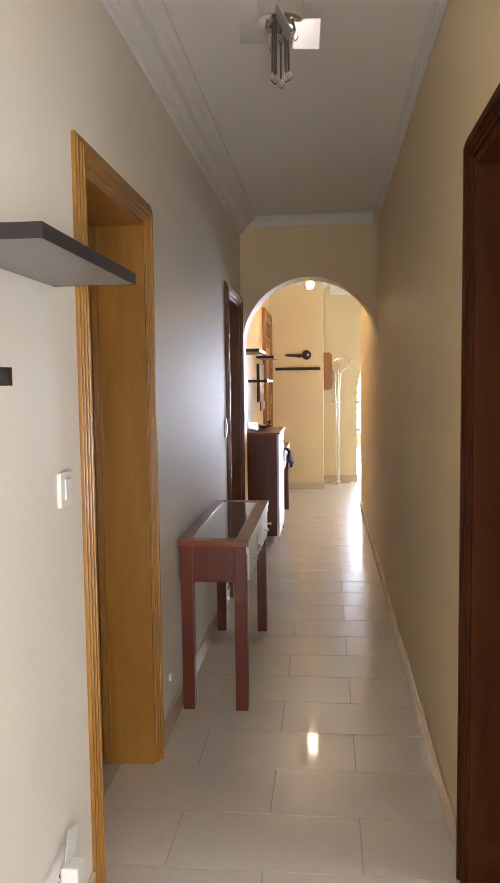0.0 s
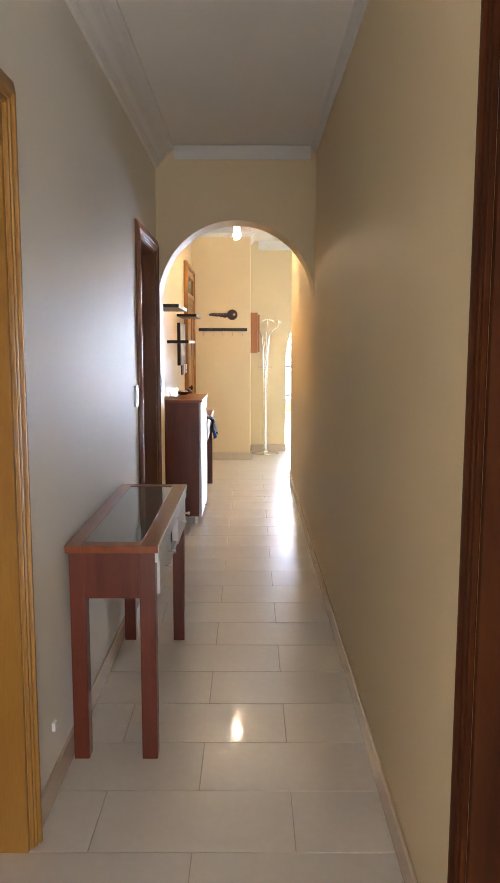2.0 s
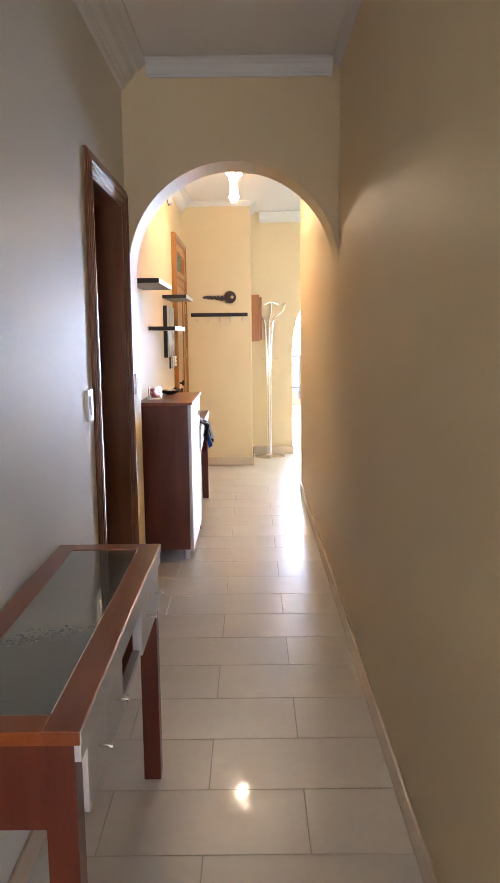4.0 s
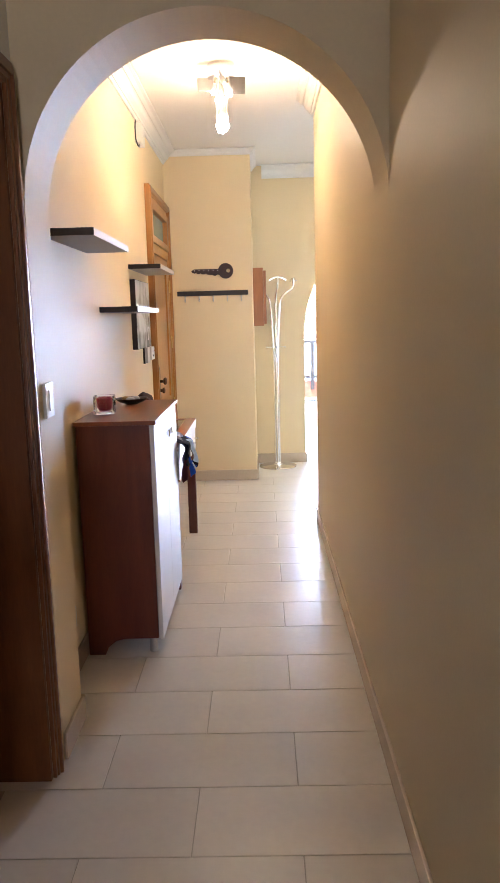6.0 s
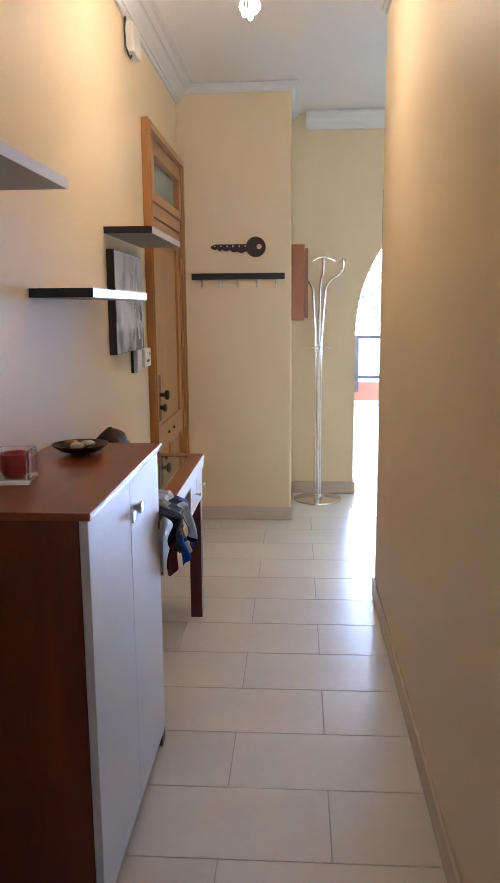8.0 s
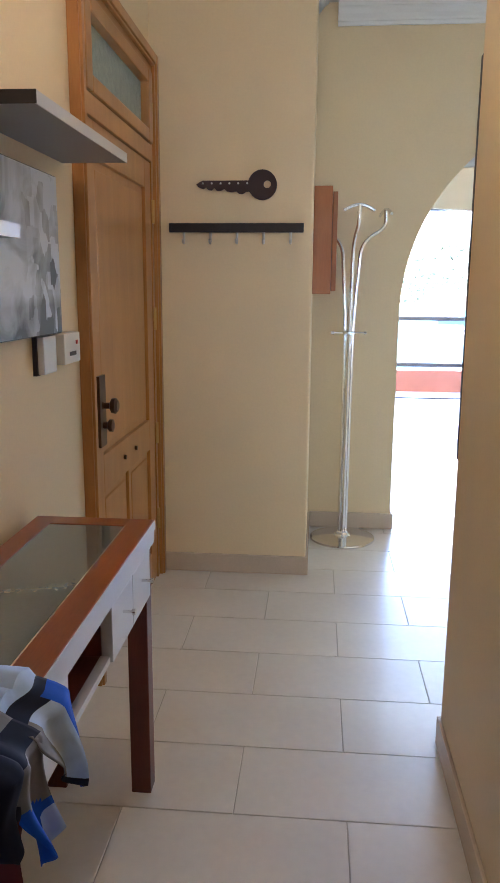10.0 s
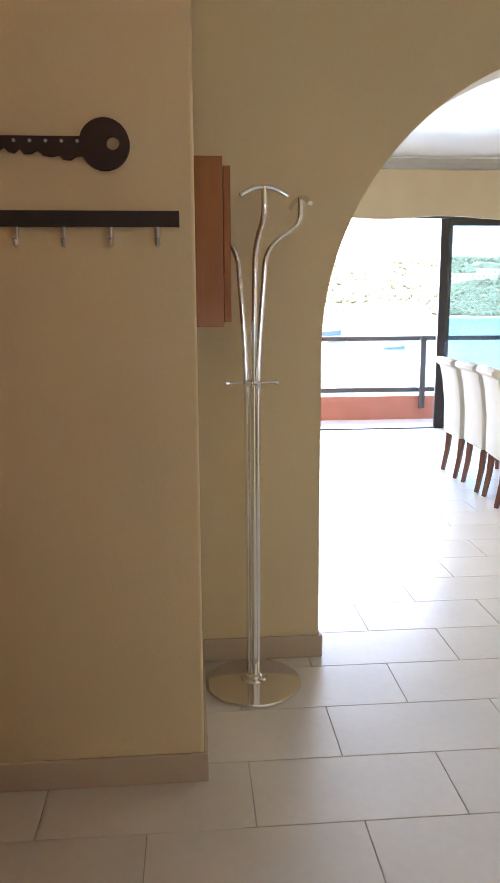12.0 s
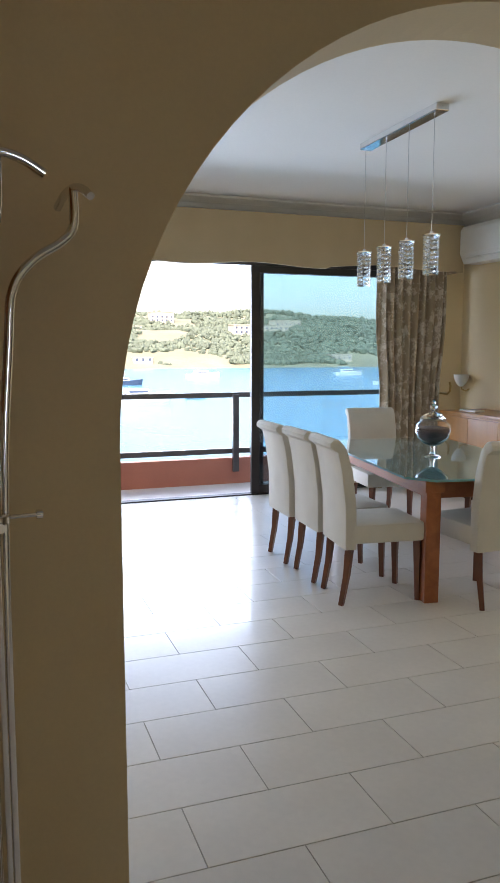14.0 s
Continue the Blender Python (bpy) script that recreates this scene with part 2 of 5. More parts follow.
def lathe(bm, profile, centre=(0, 0, 0), sides=28):
    c = Vector(centre)
    rings = []
    for r, z in profile:
        rings.append([bm.verts.new(c + Vector((max(r, 0.0004) * math.cos(a), max(r, 0.0004) * math.sin(a), z))) for a in (math.tau * k / sides for k in range(sides))])
    fs = []
    for r0, r1 in zip(rings, rings[1:]):
        fs += [bm.faces.new((r0[k], r0[(k + 1) % sides], r1[(k + 1) % sides], r1[k])) for k in range(sides)]
    fs += [bm.faces.new(rings[0][::-1]), bm.faces.new(rings[-1])]
    bmesh.ops.recalc_face_normals(bm, faces=fs)
    return bm


def mesh_object(name, bm, mat, smooth=False):
    me = bpy.data.meshes.new(name)
    bm.to_mesh(me)
    bm.free()
    me.materials.append(mat)
    if smooth:
        me.shade_smooth()
        me.set_sharp_from_angle(angle=radians(38))
    return new(name, me)


def part(name, bm, mat, parent, label="", smooth=False):
    ob = mesh_object(name, bm, mat, smooth)
    ob.parent = parent
    return tagged(ob, label=label)


def thing(name, at=(0, 0, 0), turn=0.0, label="", category="", group=""):
    ob = new(name)
    ob.empty_display_size = 0.1
    ob.matrix_basis = pose(*at, 0, 0, turn)
    return tagged(ob, label=label, category=category, group=group)


def setting(name, bm, mat, smooth=False):
    return tagged(mesh_object(name, bm, mat, smooth), kind="structure")


def B(*a, **k):
    return box(bmesh.new(), *a, **k)


# ---- plan, in metres ----
XL, XR = -0.280, 0.80          # corridor walls
YA, YB = 5.06, 5.32             # first arch wall
XH = -0.378                    # hall west wall
YE = 8.02                      # end of the corridor's east wall
YC, XC = 9.40, 0.36            # pillar face and its east side
YF, YG = 10.18, 10.43          # wall with the second arch
YW = 15.62                     # window wall
XD0, XD1 = -0.6, 5.62          # dining room
ZC, ZH, ZD = 2.78, 2.85, 2.95  # ceilings
Y0 = -3.4
T = 0.22


def wall_x(name, x0, x1, y0, y1, z1, holes=(), mat=PAINT):
    """A wall along y, with holes (ya, yb, za, zb)."""
    bm = bmesh.new()
    y = y0
    for ya, yb, za, zb in sorted(holes):
        box(bm, x0, x1, y, ya, -0.06, z1)
        if za > 0:
            box(bm, x0, x1, ya, yb, -0.06, za)
        box(bm, x0, x1, ya, yb, zb, z1)
        y = yb
    box(bm, x0, x1, y, y1, -0.06, z1)
    return setting(name, bm, mat)


def arch_wall(name, x0, x1, y0, y1, z1, cx, cz, r, mat=PAINT, foot=True):
    bm = bmesh.new()
    n = 48
    arc = [(cx - r * math.cos(math.pi * k / n), cz + r * math.sin(math.pi * k / n)) for k in range(n + 1)]
    if cx - r - x0 > 0.005:
        prism(bm, [(x0, -0.06), (cx - r, -0.06), (cx - r, cz), (x0, cz)], "y", y0, y1)
        prism(bm, [(x0, cz), (cx - r, cz), (cx - r, z1), (x0, z1)], "y", y0, y1)
    if x1 - cx - r > 0.005:
        prism(bm, [(cx + r, -0.06), (x1, -0.06), (x1, z1), (cx + r, z1)], "y", y0, y1)
    for (xa, za), (xb, zb) in zip(arc, arc[1:]):
        prism(bm, [(xa, za), (xb, zb), (xb, z1), (xa, z1)], "y", y0, y1)
    bmesh.ops.remove_doubles(bm, verts=bm.verts, dist=0.0002)
    return setting(name, bm, mat)


D1, D2, D3 = (1.14, 1.868), (4.18, 4.965), (0.34, 1.225)
DH = 2.09
wall_x("wall_west_corridor", XL - T, XL, -1.4, YA, ZC, [(*D1, 0, DH), (*D2, 0, DH)], PAINT_PALE)
setting("wall_west_return", B(XH - T, XL, YA, YB, -0.06, ZH), PAINT)
wall_x("wall_west_hall", XH - T, XH, YB, YF, ZH, [(8.27, 9.335, 0, 2.33)])
wall_x("wall_east_corridor", XR, XR + T, -1.4, YE, ZH, [(*D3, 0, DH)])
arch_wall("wall_arch_corridor", XL, XR, YA, YB, ZH, 0.266, 1.772, 0.534)
pillar = B(XH, XC, YC, YF, -0.06, ZH)
corner = [e for e in pillar.edges if all(abs(v.co.x - XC) < 1e-4 and abs(v.co.y - YC) < 1e-4 for v in e.verts)]
bmesh.ops.bevel(pillar, geom=corner, offset=0.009, segments=3, profile=0.5, affect="EDGES")
setting("pillar_wall", pillar, PAINT)
arch_wall("wall_arch_dining", XH - T, XD1, YF, YG, ZD, 1.95, 1.27, 1.105)
setting("wall_east_hall", B(XD1, XD1 + T, YE, YW + 0.2, -0.06, ZD), PAINT)
setting("wall_south_hall", B(XR + T, XD1, YE - 0.15, YE, -0.06, ZH), PAINT)
setting("wall_west_dining", B(XD0 - T, XD0, YG, YW + 0.2, -0.06, ZD), PAINT)
# Unseen side room, boxed in round its stand-in lamp.
setting("wall_side_room_east", B(3.4, 3.6, -1.2, 3.2, -0.06, ZC), PAINT_PALE)
setting("wall_side_room_north", B(XR + T, 3.4, 3.0, 3.2, -0.06, ZC), PAINT_PALE)
setting("wall_side_room_south", B(2.2 + T, 3.4, -1.4, -1.2, -0.06, ZC), PAINT_PALE)
setting("ceiling_side_room", B(XR + T, 3.6, -1.4, 3.2, ZC, ZC + 0.15), CEILING)
# Unseen room behind the corridor start, boxed in round the fill lamp.
setting("wall_south_back", B(-2.0, 2.2, Y0 - T, Y0, -0.06, ZC), PAINT_PALE)
setting("wall_west_back", B(-2.0 - T, -2.0, Y0, -1.4, -0.06, ZC), PAINT_PALE)
setting("wall_east_back", B(2.2, 2.2 + T, Y0, -1.4, -0.06, ZC), PAINT_PALE)
setting("wall_back_left", B(-2.0, XL - T, -1.4, -1.2, -0.06, ZC), PAINT_PALE)
setting("wall_back_right", B(XR + T, 2.2, -1.4, -1.2, -0.06, ZC), PAINT_PALE)
wx = bmesh.new()
box(wx, XD0, 0.5, YW, YW + 0.2, -0.06, ZD)
box(wx, 5.35, XD1, YW, YW + 0.2, -0.06, ZD)
box(wx, 0.5, 5.35, YW, YW + 0.2, 2.40, ZD)
setting("wall_north_window", wx, PAINT)
setting("ceiling_corridor", B(XL - T, XR + T, -1.4, YA, ZC, ZC + 0.15), CEILING)
setting("ceiling_back", B(-2.2, 2.4, Y0 - T, -1.4, ZC, ZC + 0.15), CEILING)
setting("ceiling_hall", B(XH - T, XD1 + T, YA, YF, ZH, ZH + 0.12), CEILING)
setting("ceiling_dining", B(XD0 - T, XD1 + T, YF, YW + 0.2, ZD, ZD + 0.15), CEILING)
setting("floor_bed", B(-2.3, XD1 + T, Y0 - T, YW + 0.2, -0.14, -0.004), GROUT)

COVE = [(0, 0), (0, -0.10), (0.012, -0.10), (0.018, -0.085), (0.024, -0.085), (0.028, -0.075), (0.045, -0.060), (0.055, -0.040), (0.062, -0.034), (0.068, -0.034), (0.085, -0.018), (0.10, -0.012), (0.10, 0)]


def cornice(name, axis, at, sign, a, b, z, size=1.0):
    bm = bmesh.new()
    pts = [(at + sign * u * size, z + v * size) for u, v in COVE]
    prism(bm, pts, "y" if axis == "x" else "x", a, b)
    return setting(name, bm, PLASTER)


cornice("cornice_corridor_west", "x", XL, 1, -1.4, YA, ZC - 0.002, 1.3)
cornice("cornice_corridor_east", "x", XR, -1, -1.4, YA, ZC - 0.002, 0.4)
cornice("cornice_corridor_end", "y", YA, -1, XL + 0.13, XR - 0.04, ZC - 0.004, 0.75)
cornice("cornice_hall_west", "x", XH, 1, YB, YC, ZH - 0.002, 1.12)
cornice("cornice_hall_east", "x", XR, -1, YB, YE, ZH - 0.002, 1.12)
cornice("cornice_hall_arch", "y", YB, 1, XH + 0.1, XR - 0.1, ZH - 0.004, 1.12)
cornice("cornice_pillar", "y", YC, -1, XH + 0.05, XC, ZH - 0.004, 0.5)
cornice("cornice_pillar_side", "x", XC, 1, YC - 0.05, YF, ZH - 0.002, 0.5)
cornice("cornice_hall_north", "y", YF, -1, XC + 0.1, XD1, ZH - 0.004, 1.12)
cornice("cornice_hall_south", "y", YE, 1, XR, XD1, ZH - 0.004, 1.12)
cornice("cornice_dining_north", "y", YW, -1, XD0, XD1, ZD - 0.002, 1.7)
cornice("cornice_dining_east", "x", XD1, -1, YG, YW, ZD - 0.004, 1.7)
cornice("cornice_dining_south", "y", YG, 1, XD0, XD1, ZD - 0.004, 1.7)

SK = 0.095


def skirt(name, x0, x1, y0, y1):
    return setting(name, B(x0, x1, y0, y1, 0.001, SK, bevel=0.004), SKIRTING)


skirt("skirting_west_1", XL, XL + 0.012, -1.4, D1[0] - 0.075)
skirt("skirting_west_2", XL, XL + 0.012, D1[1] + 0.075, D2[0] - 0.075)
skirt("skirting_west_3", -0.267, -0.255, YA + 0.003, YB)
skirt("skirting_west_4", XH, XH + 0.012, YB + 0.012, 8.13)
skirt("skirting_return", XH + 0.012, -0.255, YB, YB + 0.012)
skirt("skirting_east_1", XR - 0.012, XR, D3[1] + 0.075, YE)
skirt("skirting_east_2", XR - 0.012, XR, -1.4, D3[0] - 0.075)
skirt("skirting_east_end", XR - 0.012, XD1, YE, YE + 0.012)
skirt("skirting_pillar", XH + 0.012, XC + 0.012, YC - 0.012, YC)
skirt("skirting_pillar_side", XC, XC + 0.012, YC, YF - 0.012)
skirt("skirting_arch_west", XC + 0.012, 0.862, YF - 0.012, YF)
skirt("skirting_arch_jamb", 0.85, 0.862, YF, YG)
skirt("skirting_arch_east", 3.043, XD1, YF - 0.012, YF)
skirt("skirting_dining_east", XD1 - 0.012, XD1, YG, YW)

# ---- doors ----


def architrave(name, x, side, ya, yb, zt, mat, wide=0.072, outer=True):
    """A stepped frame on the wall face at x, facing side (+1 or -1)."""
    door = []
    steps = ((0.0, wide, 0.012), (0.010, wide - 0.012, 0.017), (0.022, wide - 0.034, 0.022), (0.032, 0.045, 0.026))
    bm = bmesh.new()
    for a, b, d in steps:
        lo, hi = sorted((x, x + side * d))
        box(bm, lo, hi, ya - wide + a, ya - wide + b, 0, zt + wide - a, bevel=0.002)
        box(bm, lo, hi, yb + wide - b, yb + wide - a, 0, zt + wide - a, bevel=0.002)
        box(bm, lo, hi, ya - wide + b, yb + wide - b, zt + wide - b, zt + wide - a, bevel=0.002)
    return bm


def inner_door(name, x, side, ya, yb, mat, leaf_x, label, closed=True):
    """side: +1 when the corridor lies towards +x."""
    root = thing(name, (x, (ya + yb) / 2, 0), label=label, category="door")
    root.matrix_basis = pose(0, 0, 0)
    part("door_frame", architrave(name, x, side, ya, yb, DH, mat), mat, root)
    lo, hi = sorted((x, leaf_x))
    lining = bmesh.new()
    box(lining, lo, hi, ya, ya + 0.018, 0, DH - 0.018)
    box(lining, lo, hi, yb - 0.018, yb, 0, DH - 0.018)
    box(lining, lo, hi, ya, yb, DH - 0.018, DH)
    part("jamb_lining", lining, mat, root)
    st = bmesh.new()
    sx0, sx1 = sorted((leaf_x + side * 0.002, leaf_x + side * 0.014))
    for a, b in ((ya + 0.019, ya + 0.032), (yb - 0.032, yb - 0.019)):
        box(st, sx0, sx1 + 0.01, a, b, 0, DH - 0.02)
    part("door_stop", st, mat, root)
    if not closed:
        return root
    a, b = ya + 0.02, yb - 0.02
    l0, l1 = sorted((leaf_x - side * 0.002, leaf_x - side * 0.040))
    leaf = bmesh.new()
    rail = 0.10
    mid = (a + b) / 2
    rows = ((0.20, 0.62), (0.82, 1.88))
    box(leaf, l0, l1, a, a + rail, 0.006, DH - 0.022, bevel=0.002)
    box(leaf, l0, l1, b - rail, b, 0.006, DH - 0.022, bevel=0.002)
    box(leaf, l0, l1, mid - 0.045, mid + 0.045, 0.20, 1.88, bevel=0.002)
    for z0, z1 in ((0.006, 0.20), (0.62, 0.82), (1.88, DH - 0.022)):
        box(leaf, l0, l1, a + rail, b - rail, z0, z1, bevel=0.002)
    lf = part("door_leaf", leaf, mat, root)
    for z0, z1 in rows:
        for p, q in ((a + rail, mid - 0.045), (mid + 0.045, b - rail)):
            pb = bmesh.new()
            box(pb, l0 + 0.010, l1 - 0.010, p + 0.001, q - 0.001, z0 + 0.001, z1 - 0.001)
            box(pb, l0 + 0.004, l1 - 0.004, p + 0.035, q - 0.035, z0 + 0.035, z1 - 0.035, bevel=0.004)
            part("panel", pb, mat, lf)
    return root


inner_door("door_oak", XL, 1, *D1, OAK, XL - 0.20, "honey oak panelled door, closed, set deep in its frame")
inner_door("door_corridor_dark", XL, 1, *D2, CHESTNUT, XL - 0.20, "chestnut brown panelled door, closed, beside the arch")
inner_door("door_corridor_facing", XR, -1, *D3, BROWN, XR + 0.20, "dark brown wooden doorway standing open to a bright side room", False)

# Unseen panels behind the closed doors, added to stop sky light leaking in.
setting("light_stop_oak_door", B(XL - T - 0.10, XL - T - 0.004, D1[0] - 0.3, D1[1] + 0.3, -0.06, ZC), PAINT_PALE)
setting("light_stop_dark_door", B(XL - T - 0.10, XL - T - 0.004, D2[0] - 0.3, D2[1] + 0.3, -0.06, ZC), PAINT_PALE)
setting("light_stop_front_door", B(XH - T - 0.10, XH - T - 0.004, 8.0, 9.6, -0.06, ZH), PAINT_PALE)


def entrance_door():
    root = thing("entrance_door", label="orange pine front door with a glazed transom, closed", category="door")
    x, ya, yb, zt = XH + 0.022, 8.295, 9.335, 2.33
    f = bmesh.new()
    for a, b, d in ((0.0, 0.06, 0.015), (0.012, 0.05, 0.024)):
        box(f, XH, x + d, ya - 0.036 + a * 0.5, ya - 0.002, 0, zt + 0.06 - a, bevel=0.003)
        box(f, XH, x + d, yb + 0.06 - b, yb + 0.06 - a, 0, zt + 0.06 - a, bevel=0.003)
        box(f, XH, x + d, ya - 0.002, yb + 0.06 - b, zt + 0.06 - b, zt + 0.06 - a, bevel=0.003)
    box(f, x - 0.10, x, ya, ya + 0.035, 0, zt)
    box(f, x - 0.10, x, yb - 0.035, yb, 0, zt)
    box(f, x - 0.10, x, ya + 0.035, yb - 0.035, zt - 0.035, zt)
    box(f, x - 0.07, x + 0.004, ya + 0.035, yb - 0.035, 1.93, 2.0, bevel=0.004)
    part("door_frame", f, PINE, root)
    a, b = ya + 0.038, yb - 0.038
    t = bmesh.new()
    for y0, y1, z0, z1 in ((a, a + 0.07, 2.003, 2.292), (b - 0.07, b, 2.003, 2.292), (a + 0.07, b - 0.07, 2.003, 2.055), (a + 0.07, b - 0.07, 2.24, 2.292)):
        box(t, x - 0.045, x + 0.014, y0, y1, z0, z1, bevel=0.006)
    tr = part("transom", t, PINE, root)
    part("pane", B(x - 0.03, x - 0.022, a + 0.068, b - 0.068, 2.053, 2.242), OBSCURE, tr, "greenish obscured glass pane")
    leaf = bmesh.new()
    st = 0.11
    for y0, y1, z0, z1 in ((a, a + st, 0.008, 1.926), (b - st, b, 0.008, 1.926), (a + st, b - st, 0.008, 0.16), (a + st, b - st, 0.66, 0.80), (a + st, b - st, 1.81, 1.926)):
        box(leaf, x - 0.05, x - 0.004, y0, y1, z0, z1, bevel=0.003)
    lf = part("door_leaf", leaf, PINE, root)
    box_top = bmesh.new()
    box(box_top, x - 0.04, x - 0.018, a + st + 0.001, b - st - 0.001, 0.801, 1.809)
    box(box_top, x - 0.038, x - 0.013, a + st + 0.03, b - st - 0.03, 0.83, 1.78, bevel=0.005)
    part("panel", box_top, PINE, lf)
    mid = (a + b) / 2
    for p, q in ((a + st, mid - 0.02), (mid + 0.02, b - st)):
        pb = bmesh.new()
        box(pb, x - 0.04, x - 0.018, p + 0.001, q - 0.001, 0.161, 0.659)
        box(pb, x - 0.038, x - 0.012, p + 0.03, q - 0.03, 0.19, 0.63, bevel=0.006)
        part("panel", pb, PINE, lf)
    part("mullion", B(x - 0.05, x - 0.006, mid - 0.02, mid + 0.02, 0.161, 0.659, bevel=0.003), PINE, lf)
    for dy in (-0.09, 0.09):
        k = bmesh.new()
        tube(k, [(x - 0.006, mid + dy, 0.73), (x + 0.006, mid + dy, 0.73)], 0.009, 10)
        part("spyhole_cap", k, BRONZE, root)
    lk = bmesh.new()
    box(lk, x - 0.004, x + 0.009, a + 0.040, a + 0.115, 0.84, 1.09, bevel=0.002)
    lock = part("lock_plate", lk, BRONZE, root)
    h = bmesh.new()
    lathe(h, [(0.018, 0), (0.018, 0.006), (0.011, 0.010), (0.011, 0.030), (0.026, 0.038), (0.028, 0.052), (0.018, 0.060)], sides=18)
    bmesh.ops.transform(h, matrix=Matrix.Translation((x + 0.002, a + 0.078, 0.985)) @ Matrix.Rotation(radians(90), 4, 'Y'), verts=h.verts)
    part("handle", h, BRONZE, lock, smooth=True)
    kb = bmesh.new()
    lathe(kb, [(0.012, 0), (0.012, 0.02), (0.022, 0.028), (0.022, 0.04), (0.008, 0.045)], sides=16)
    bmesh.ops.transform(kb, matrix=Matrix.Translation((x + 0.002, a + 0.078, 0.915)) @ Matrix.Rotation(radians(90), 4, "Y"), verts=kb.verts)
    part("knob", kb, BRONZE, lock, smooth=True)
    for z in (0.30, 0.72, 1.25, 1.72, 2.12):
        hb = bmesh.new()
        tube(hb, [(x + 0.006, b + 0.004, z - 0.05), (x + 0.006, b + 0.004, z + 0.05)], 0.007, 8)
        part("hinge", hb, BRASS, root, smooth=True)


entrance_door()


# ---- things ----


def console_table(name, x0, x1, y0, y1, label, group="console tables"):
    root = thing(name, ((x0 + x1) / 2, (y0 + y1) / 2, 0), label=label, category="table", group=group)
    w, d = (x1 - x0) / 2, (y1 - y0) / 2
    h, leg, ap = 0.783, 0.055, 0.19
    top = bmesh.new()
    for a, b, c, e in ((-w, -w + 0.055, -d, d), (w - 0.065, w, -d, d), (-w + 0.055, w - 0.065, -d, -d + 0.06), (-w + 0.055, w - 0.065, d - 0.06, d)):
        box(top, a, b, c, e, h - 0.026, h, bevel=0.002)
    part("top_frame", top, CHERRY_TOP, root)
    part("front_edging", B(w, w + 0.002, -d + 0.003, d - 0.003, h - 0.025, h - 0.002), SILVER, root, "silver-grey front edging")
    part("glass_trim", B(w - 0.0655, w - 0.0625, -d + 0.061, d - 0.061, h - 0.004, h + 0.0012), CHROME, root, "thin metal trim strip")
    part("glass_inset", B(-w + 0.055, w - 0.065, -d + 0.06, d - 0.06, h - 0.020, h - 0.002), SLATE_GLASS, root, "dark frosted glass inset")
    for sx in (-1, 1):
        for sy in (-1, 1):
            xa, ya = sorted((sx * (w - 0.012), sx * (w - 0.012 - leg))), sorted((sy * (d - 0.006), sy * (d - 0.006 - leg)))
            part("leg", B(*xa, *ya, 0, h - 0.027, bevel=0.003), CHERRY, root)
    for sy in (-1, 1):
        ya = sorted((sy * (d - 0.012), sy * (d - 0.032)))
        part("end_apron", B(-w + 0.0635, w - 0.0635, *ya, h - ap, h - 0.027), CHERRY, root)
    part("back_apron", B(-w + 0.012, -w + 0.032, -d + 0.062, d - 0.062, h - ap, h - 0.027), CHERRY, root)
    dw = 0.37
    yd = d - 0.058
    fr = bmesh.new()
    box(fr, w - 0.026, w - 0.001, -d + 0.008, d - 0.008, h - 0.060, h - 0.0265)
    part("front_rail", fr, SILVER, root, "silver-grey front rail")
    for sy in (-1, 1):
        for c, e in ((yd - dw / 2, yd), (yd - dw, yd - dw / 2)):
            c, e = sorted((sy * c, sy * e))
            dr = part("drawer", B(w - 0.028, w - 0.002, c + 0.0015, e - 0.0015, h - ap, h - 0.062, bevel=0.002), SILVER, root, "silver-grey drawer front")
            part("drawer_box", B(-w + 0.034, w - 0.03, c + 0.004, e - 0.004, h - ap + 0.002, h - 0.030), CHERRY, root)
            hb = bmesh.new()
            m = (c + e) / 2
            tube(hb, [(w - 0.008, m, h - 0.112), (w + 0.022, m, h - 0.112)], 0.004, 8)
            tube(hb, [(w + 0.020, m, h - 0.112), (w + 0.027, m, h - 0.112)], 0.0075, 12)
            part("handle", hb, CHROME, dr, "chrome pin handle", smooth=True)
    part("shelf_edge", B(w - 0.029, w - 0.008, -yd + dw + 0.002, yd - dw - 0.002, h - ap, h - ap + 0.016), SILVER, root, "silver-grey shelf edge")
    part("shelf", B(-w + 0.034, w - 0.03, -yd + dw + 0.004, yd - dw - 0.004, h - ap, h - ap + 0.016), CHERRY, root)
    return root


console_table("console_table", -0.275, 0.047, 2.345, 3.50, "cherry wood console table with glass inset, against the corridor wall")
console_table("console_table", -0.352, -0.031, 6.63, 7.77, "cherry wood console table with a scarf, by the shoe cabinet")


